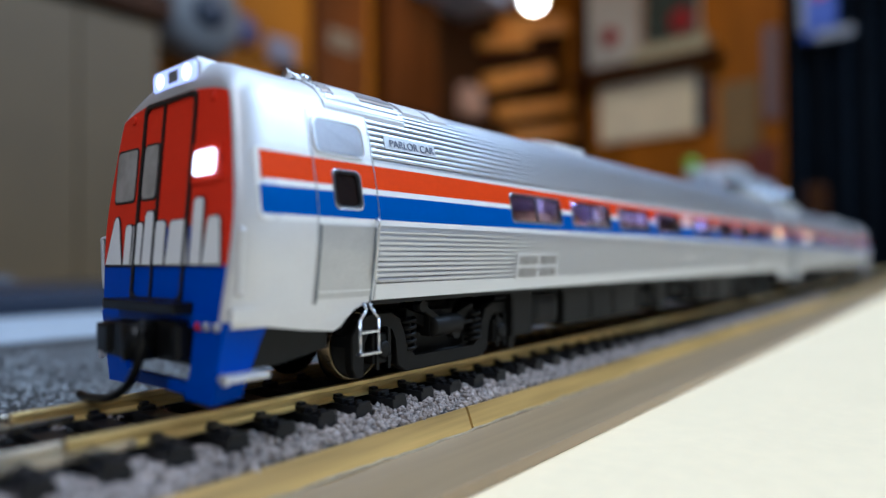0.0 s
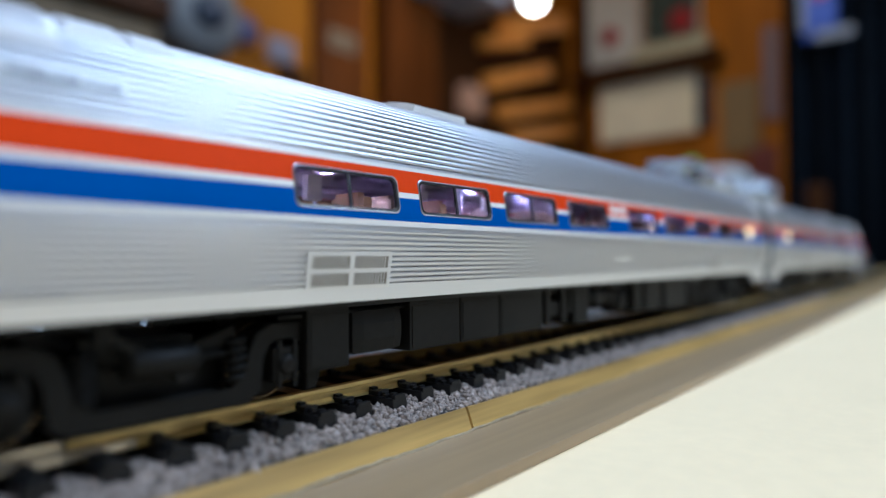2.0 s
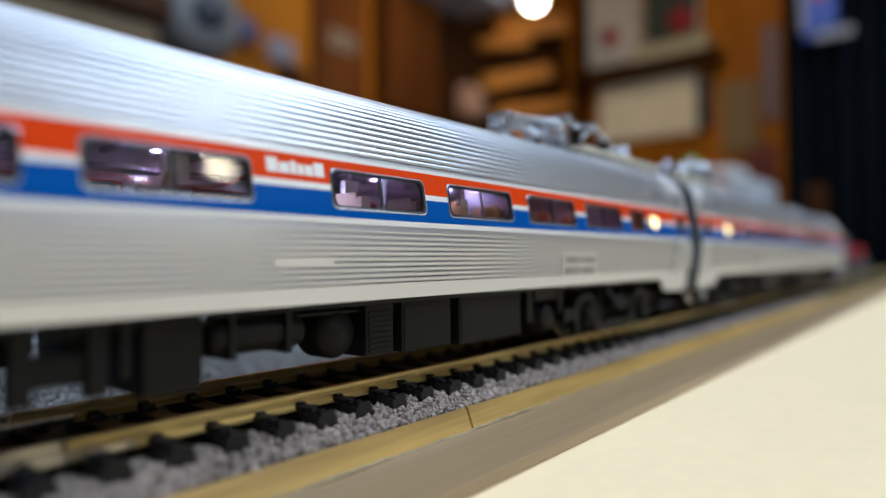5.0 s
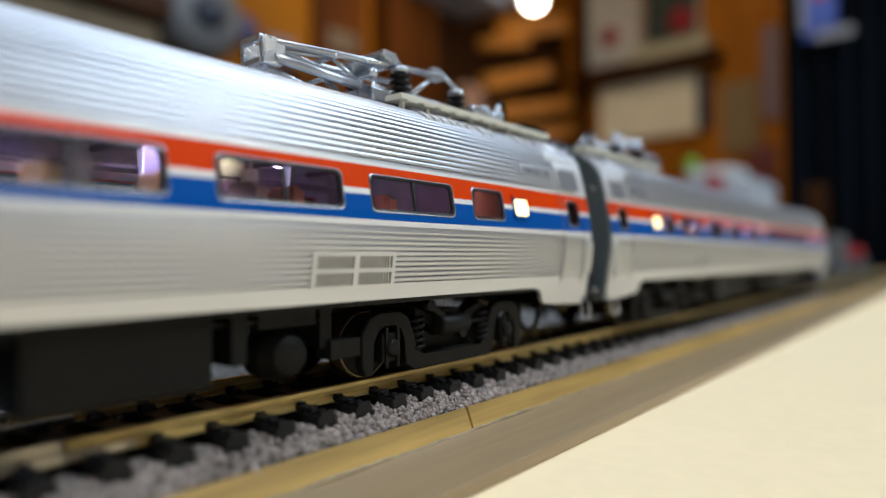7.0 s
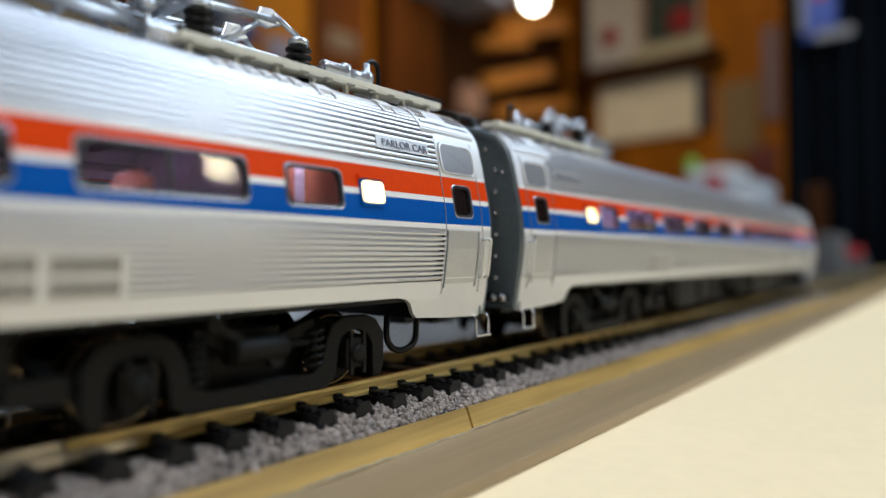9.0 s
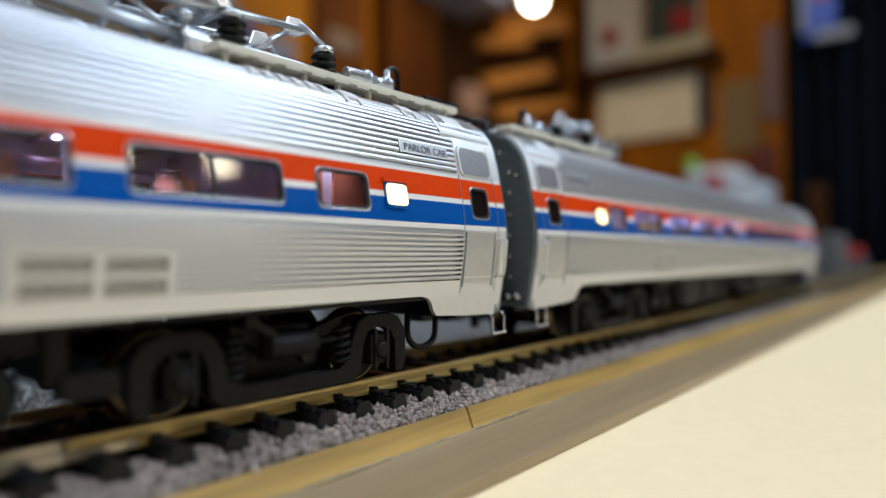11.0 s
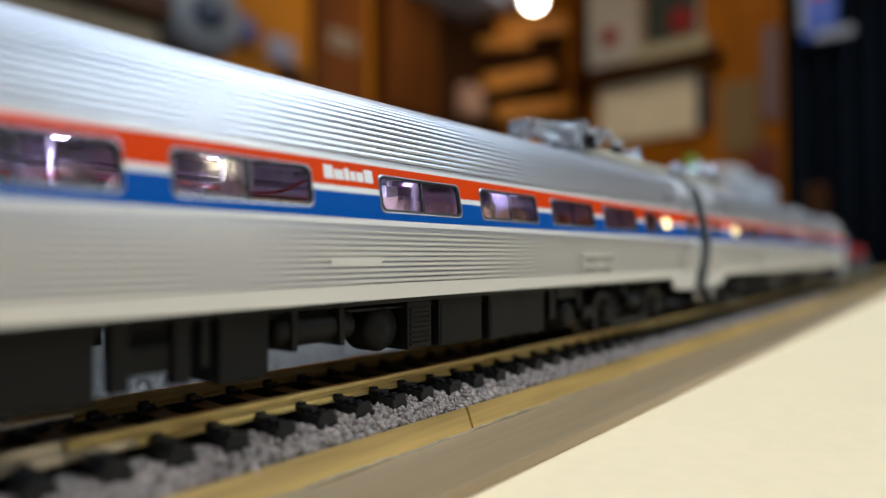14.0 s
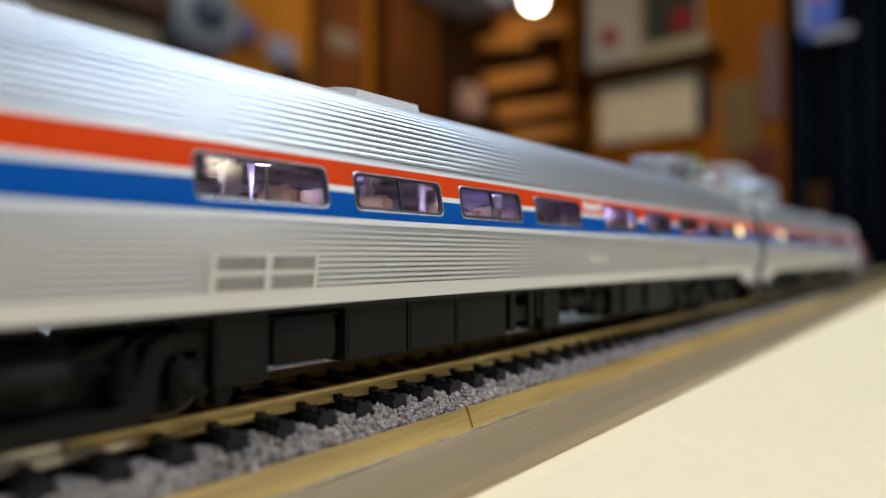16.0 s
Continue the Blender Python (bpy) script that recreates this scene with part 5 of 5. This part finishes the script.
# ---- the room ----
XW, YW = 2320.0, 1200.0
# near and end walls are out of view, kept pale to brighten the train's flank
for name, b, m in (("wall_back", (-1500, XW + 80, YW, YW + 80, -900, 1500), PANEL), ("wall_side", (XW, XW + 80, -1500, YW, -900, 1500), PANEL),
                   ("wall_near", (-1500, XW + 80, -1580, -1500, -900, 1500), BOUNCEWALL), ("wall_end", (-1580, -1500, -1500, YW, -900, 1500), BOUNCEWALL)):
    slab(name, b, m, "orange-brown wood panelled room wall" if m is PANEL else "unseen room wall, pale to bounce light onto the train", "wall")
slab("floor", (-1500, XW, -1500, YW, -980, -900), material("brown_floor", (0.12, 0.08, 0.05), 0.6, 0, 0.1, 10, 0, 10, 0.2), "brown room floor", "floor")
slab("ceiling", (-1500, XW, -1500, YW, 1500, 1560), CEIL, "aged painted ceiling", "ceiling")
DARKWOOD = material("dark_brown_wood", (0.05, 0.017, 0.004), 0.5, 0.0, 0.3, 20, 0.1, 80, 0.4, stretch=(1, 1, 0.2), shine=0.08)
REDWOOD = material("red_brown_wood", (0.16, 0.045, 0.006), 0.5, 0.0, 0.4, 14, 0.1, 80, 0.5, stretch=(1, 1, 0.2), shine=0.1)
LIGHTWOOD = material("varnished_pine", (0.95, 0.37, 0.06), 0.28, 0.0, 0.2, 12, 0.1, 60, 0.35, stretch=(0.3, 0.3, 1))
KHAKI = material("khaki_cupboard_paint", (0.13, 0.085, 0.033), 0.6, 0.0, 0.08, 8, 0.05, 60, 0.15)
GREYP = material("grey_enamel", (0.13, 0.135, 0.14), 0.5, 0.0, 0.1, 10)
PAPER = material("white_card", (0.55, 0.55, 0.52), 0.6, 0.0, 0.08, 20)
CREAMCARD = material("cream_card", (0.46, 0.43, 0.29), 0.6, 0.0, 0.08, 20)
TANCARD = material("tan_card", (0.24, 0.16, 0.06), 0.6, 0.0, 0.1, 15)
REDP = material("red_print", (0.4, 0.02, 0.03), 0.5)
BLUEP = material("blue_print", (0.03, 0.07, 0.33), 0.5)
DIMBLUE = material("dim_blue_print", (0.07, 0.07, 0.16), 0.5)
GREENP = material("green_lamp", (0.1, 0.3, 0.02), 0.4, glow=0.12, glow_colour=(0.3, 0.7, 0.02))
DIMWHITE = material("dull_white_print", (0.22, 0.23, 0.26), 0.6, 0.0, 0.08, 20)
BLACKCLOTH = material("black_cloth", (0.006, 0.009, 0.014), 0.95, 0.0, 0.3, 30, 0.3, 200, 0.3, shine=0.05)

# tall khaki cupboard with a door seam and a dark cornice
cup = empty("cupboard")
tagged(cup, "tall khaki painted cupboard with a dark cornice", "cupboard")
part("carcass", box(bmesh.new(), -600, 470, 905, 1190, -900, 400, 4), KHAKI, cup)
part("door", box(bmesh.new(), -100, 350, 890, 904, -860, 385, 2), KHAKI, cup)
part("door", box(bmesh.new(), 352, 466, 890, 904, -860, 385, 2), KHAKI, cup)
part("cornice", box(bmesh.new(), -620, 485, 880, 1195, 400, 440, 6), DARKWOOD, cup)
# grey round fan hung on the wall
fan = empty("wall_fan", at(634, 1080, 500))
tagged(fan, "grey round fan hung on the wall", "fan")
part("cage", lathe(bmesh.new(), [(10, 60), (75, 60), (88, 40), (90, 0), (82, -30), (60, -46), (10, -50)], (0, 0, 0), "y", 32), GREYP, fan)
part("hub", lathe(bmesh.new(), [(5, -40), (30, -40), (32, -58), (20, -66), (2, -66)], (0, 0, 0), "y", 20), NAVY, fan)
part("bracket", box(bmesh.new(), -12, 12, 40, 118, 40, 70, 3), GREYP, fan)


def on_back(name, x0, x1, z0, z1, mat, label, category, depth=14, border=None):
    """A framed or plain flat thing on the back wall."""
    ob = empty(name, at((x0 + x1) / 2, YW, (z0 + z1) / 2))
    tagged(ob, label, category)
    w, h = (x1 - x0) / 2, (z1 - z0) / 2
    part("backing", box(bmesh.new(), -w, w, -depth, 0, -h, h, 3), border or mat, ob)
    part("sheet", box(bmesh.new(), -w + 8, w - 8, -depth - 3, -depth, -h + 8, h - 8), mat, ob)
    return ob


def on_side(name, y0, y1, z0, z1, mat, label, category, depth=14, border=None):
    ob = empty(name, at(XW, (y0 + y1) / 2, (z0 + z1) / 2))
    tagged(ob, label, category)
    w, h = (y1 - y0) / 2, (z1 - z0) / 2
    part("backing", box(bmesh.new(), -depth, 0, -w, w, -h, h, 3), border or mat, ob)
    part("sheet", box(bmesh.new(), -depth - 3, -depth, -w + 8, w - 8, -h + 8, h - 8), mat, ob)
    return ob


ob = on_back("emblem_board", 750, 868, 500, 596, PANEL, "wooden board with a dim blue round emblem", "plaque")
part("emblem", lathe(bmesh.new(), [(3, -16), (34, -16), (36, -20), (3, -22)], (0, 0, 0), "y", 24), DIMBLUE, ob)
on_back("poster", 872, 950, 500, 560, material("faded_lilac_print", (0.2, 0.18, 0.22), 0.6), "faded lilac poster on the panelling", "poster")
on_back("poster", 905, 985, 450, 500, DARKWOOD, "dark framed picture on the panelling", "picture")
on_back("door_panel", 1010, 1190, 330, 800, REDWOOD, "red-brown varnished door panel", "panel", 20, REDWOOD)
on_back("paper_note", 1045, 1145, 568, 622, material("faded_paper", (0.2, 0.13, 0.07), 0.6), "faded paper note pinned on wood", "note", 28)
on_back("wall_cabinet", 1225, 1440, 440, 940, REDWOOD, "red-brown wooden wall cabinet with plain doors", "cabinet", 60, REDWOOD)
on_back("wall_cabinet", 1450, 1680, 430, 940, DARKWOOD, "dark brown wall cabinet", "cabinet", 40, DARKWOOD)
on_back("lamp_shade", 1555, 1650, 480, 575, material("pinkish_paper_shade", (0.45, 0.25, 0.16), 0.6), "pinkish paper shade on the wall", "shade", 80)
# dark sheet in place of the shadow that the planks cast on the wall
on_back("dark_board", 1690, 2312, 440, 960, DARKWOOD, "dark backing standing for the shade behind the leaning planks", "board", 10, DARKWOOD)
for x0, x1, z0, z1, tilt in ((1690, 1960, 760, 800, 16), (1700, 2120, 650, 705, 18), (1780, 2280, 560, 610, 14), (1800, 2250, 860, 930, 18), (1850, 2300, 470, 520, 12)):
    ob = empty("timber_plank", at((x0 + x1) / 2, YW - 45, (z0 + z1) / 2, 0, -tilt, 0))
    tagged(ob, "varnished pine plank leaning on the wall", "plank", "planks on the wall")
    part("plank", box(bmesh.new(), -(x1 - x0) / 2, (x1 - x0) / 2, -25, 25, -(z1 - z0) / 2, (z1 - z0) / 2, 6), LIGHTWOOD, ob)
slab("ceiling_beam", (-1500, XW, 960, 1040, 1380, 1500), DARKWOOD, "dark wooden ceiling beam", "beam", 5)
slab("wall_box", (1290, 1600, 985, 1190, 790, 960), material("pale_blue_grey_metal", (0.3, 0.32, 0.38), 0.5), "pale blue-grey metal box under the ceiling", "box", 8, "")
# bare bulb on a flex
bulb = empty("hanging_bulb", at(1275, 700, 640))
tagged(bulb, "bare glowing light bulb hanging from a flex", "light bulb")
part("glass", lathe(bmesh.new(), [(2, -29), (13, -27), (22, -16), (24, -3), (21, 12), (14, 30), (11, 52), (2, 54)], (0, 0, 0), "z", 28), BULB, bulb, "glowing glass bulb")
part("socket", lathe(bmesh.new(), [(3, 50), (18, 50), (18, 90), (8, 100), (3, 100)], (0, 0, 0), "z", 20), BLACK, bulb)
part("flex", tube(bmesh.new(), [(0, 0, 98), (0, 0, 860)], 3), BLACK, bulb)
# warm globe lamp hanging on the near side of the room
globe = empty("globe_lamp", at(805, -1170, 700))
tagged(globe, "warm glowing paper globe lamp hanging from the ceiling", "lamp")
part("shade", lathe(bmesh.new(), [(4, -58), (24, -54), (30, -40), (31, 0), (30, 40), (24, 54), (4, 58)], (0, 0, 0), "z", 28), material("glowing_paper_shade", (1.0, 0.9, 0.7), 0.5, glow=38.0, glow_colour=(1.0, 0.84, 0.56)), globe)
part("flex", tube(bmesh.new(), [(0, 0, 60), (0, 0, 800)], 3), BLACK, globe)
# side wall: pictures, shelf, boards
ob = on_side("framed_print", 866, 1078, 777, 1155, PAPER, "white print with a red round mark", "picture")
part("red_mark", lathe(bmesh.new(), [(3, -16), (36, -16), (38, -20), (3, -21)], (0, 10, -80), "x", 24), REDP, ob)
ob = on_side("framed_print", 640, 850, 800, 1086, material("dark_green_print", (0.03, 0.05, 0.045), 0.5), "dark green print with a red mark", "picture", 14, PAPER)
part("red_mark", lathe(bmesh.new(), [(3, -16), (44, -16), (46, -20), (3, -21)], (0, -40, -60), "x", 24), REDP, ob)
slab("cream_box", (2240, 2316, 598, 869, 735, 800), CREAMCARD, "long cream box on the wall shelf", "box", 5, "")
slab("wall_shelf", (2200, 2319, 560, 1110, 700, 734), DARKWOOD, "dark wooden wall shelf", "shelf", 4, "")
on_side("notice_board", 655, 1029, 470, 690, material("cream_board", (0.9, 0.84, 0.62), 0.5, 0.0, 0.06, 20), "cream notice board on the panelling", "board", 20)
slab("dark_bottle_box", (2290, 2318, 605, 652, 475, 665), NAVY, "dark narrow box beside the notice board", "box", 6, "")
on_side("tan_board", 451, 575, 380, 626, TANCARD, "tan card on the panelling", "card")
on_side("print_strip", 390, 436, 480, 790, material("mauve_strip", (0.2, 0.16, 0.2), 0.6), "narrow mauve strip on the panelling", "strip")
on_side("red_board", 400, 487, 180, 396, material("dull_red_board", (0.16, 0.02, 0.008), 0.5), "dull red board on the wall", "board")
slab("wall_post", (2295, 2319, 1076, 1130, -900, 1500), DARKWOOD, "dark post in the corner of the room", "post", 4)
# black curtain with folds, and a printed bag over it
bm = bmesh.new()
n = 90
front = [(1700 + 26 * math.sin(k * 0.9) + 9 * math.sin(k * 2.3), 255 - 6.6 * k) for k in range(n)]
loops(bm, [[(x, y, z) for x, y in front] + [(x + 8, y, z) for x, y in reversed(front)] for z in (-900, 300, 1480)], True)
tagged(part("black_curtain", bm, BLACKCLOTH), "black cloth curtain hanging in folds", "curtain")
ob = empty("printed_bag", at(1655, 160, 600))
tagged(ob, "blue and white printed bag hanging on the curtain", "bag")
part("bag_body", prism(bmesh.new(), [(-4, 150), (6, 150), (8, -60), (0, -80), (-8, -50)], -22, 46, 2), BLUEP, ob)
part("white_band", prism(bmesh.new(), [(-14, -70), (-9, -66), (-7, -84), (-12, -88)], -56, 20, 1), DIMWHITE, ob)
part("white_band", prism(bmesh.new(), [(-11, 140), (-7, 140), (-9, -60), (-13, -60)], 38, 50, 1), DIMWHITE, ob)
part("red_print", prism(bmesh.new(), [(-7, 60), (-5, 60), (-9, 10), (-11, 10)], -4, 22, 0.5), REDP, ob)
# far end of the table: parcels, a cream box and small red and grey things
slab("parcel", (1260, 1400, 210, 372, TABLE_TOP, 165), material("white_blue_wrap", (0.5, 0.55, 0.6), 0.5, 0, 0.2, 15, 0.2, 40, 0.25), "white and pale blue wrapped parcel", "parcel", 18, "")
slab("parcel", (1270, 1380, 255, 350, 165.5, 196), material("pale_wrap", (0.6, 0.62, 0.62), 0.5, 0, 0.2, 15), "pale wrapped parcel on another", "parcel", 14, "")
slab("red_label_box", (1248, 1259, 276, 305, 120, 176), REDP, "small red card on the parcel", "card", 2, "")
ob = empty("green_indicator", at(1290, 344, 206))
tagged(ob, "small glowing green indicator on the parcel", "indicator")
part("lens", lathe(bmesh.new(), [(2, -10), (12, -9), (15, 0), (12, 10), (2, 14)], (0, 0, 0), "z", 18), GREENP, ob)
slab("tan_carton", (900, 960, 40, 66, TABLE_TOP, 46), GREYP, "grey carton at the end of the table", "carton", 3, "")
slab("grey_toy_block", (1000, 1040, 24, 52, TABLE_TOP, 14), GREYP, "grey block at the end of the table", "block", 3, "")
slab("red_tin", (1002, 1036, 30, 48, 14.0, 32), REDP, "red tin standing on the grey block", "tin", 5, "")
slab("brown_jar", (1440, 1490, 135, 172, TABLE_TOP, 165), DARKWOOD, "dark brown jar before the curtain", "jar", 10, "")


# ---- motion ----
def motions():
    run = [(0.0, 0.0), (0.35, 0.0), (0.5, 1.9), (0.75, 8.0), (1.0, 15.6), (1.5, 30.7), (2.0, 46.3), (3.0, 76.2), (4.0, 106.5), (6.5, 183.7), (7.0, 199.3), (7.5, 213.9),
           (8.0, 229.4), (8.25, 235.4), (8.4, 235.8), (10.7, 235.8), (10.9, 233.6), (11.2, 225.0), (11.5, 214.9), (12.0, 196.9), (13.0, 163.3), (14.0, 128.6), (15.0, 93.6), (16.0, 59.0)]
    first, second = car, mate
    walk(first, [(t, at(NOSE - s, 0, 0)) for t, s in run])
    walk(second, [(t, at(NOSE - s + 2 * LEN + GAP, 0, 0, 0, 0, 180)) for t, s in run])
    # wheels roll with the travel; the second car stands turned round
    dense = []
    for (t0, s0), (t1, s1) in zip(run, run[1:]):
        n = max(1, math.ceil(abs(s1 - s0) / 6.5))
        dense += [(t0 + (t1 - t0) * k / n, s0 + (s1 - s0) * k / n) for k in range(n)]
    dense.append(run[-1])
    for owner, sense in ((first, -1), (second, 1)):
        for w in owner.children_recursive:
            if w.name.startswith("wheelset"):
                x, z = w.location.x / MM, w.location.z / MM
                walk(w, [(t, at(x, 0, z, 0, sense * math.degrees(s / 5.25), 0)) for t, s in dense])


mate = copy_thing(car, at(NOSE + 2 * LEN + GAP, 0, 0, 0, 0, 180))
motions()
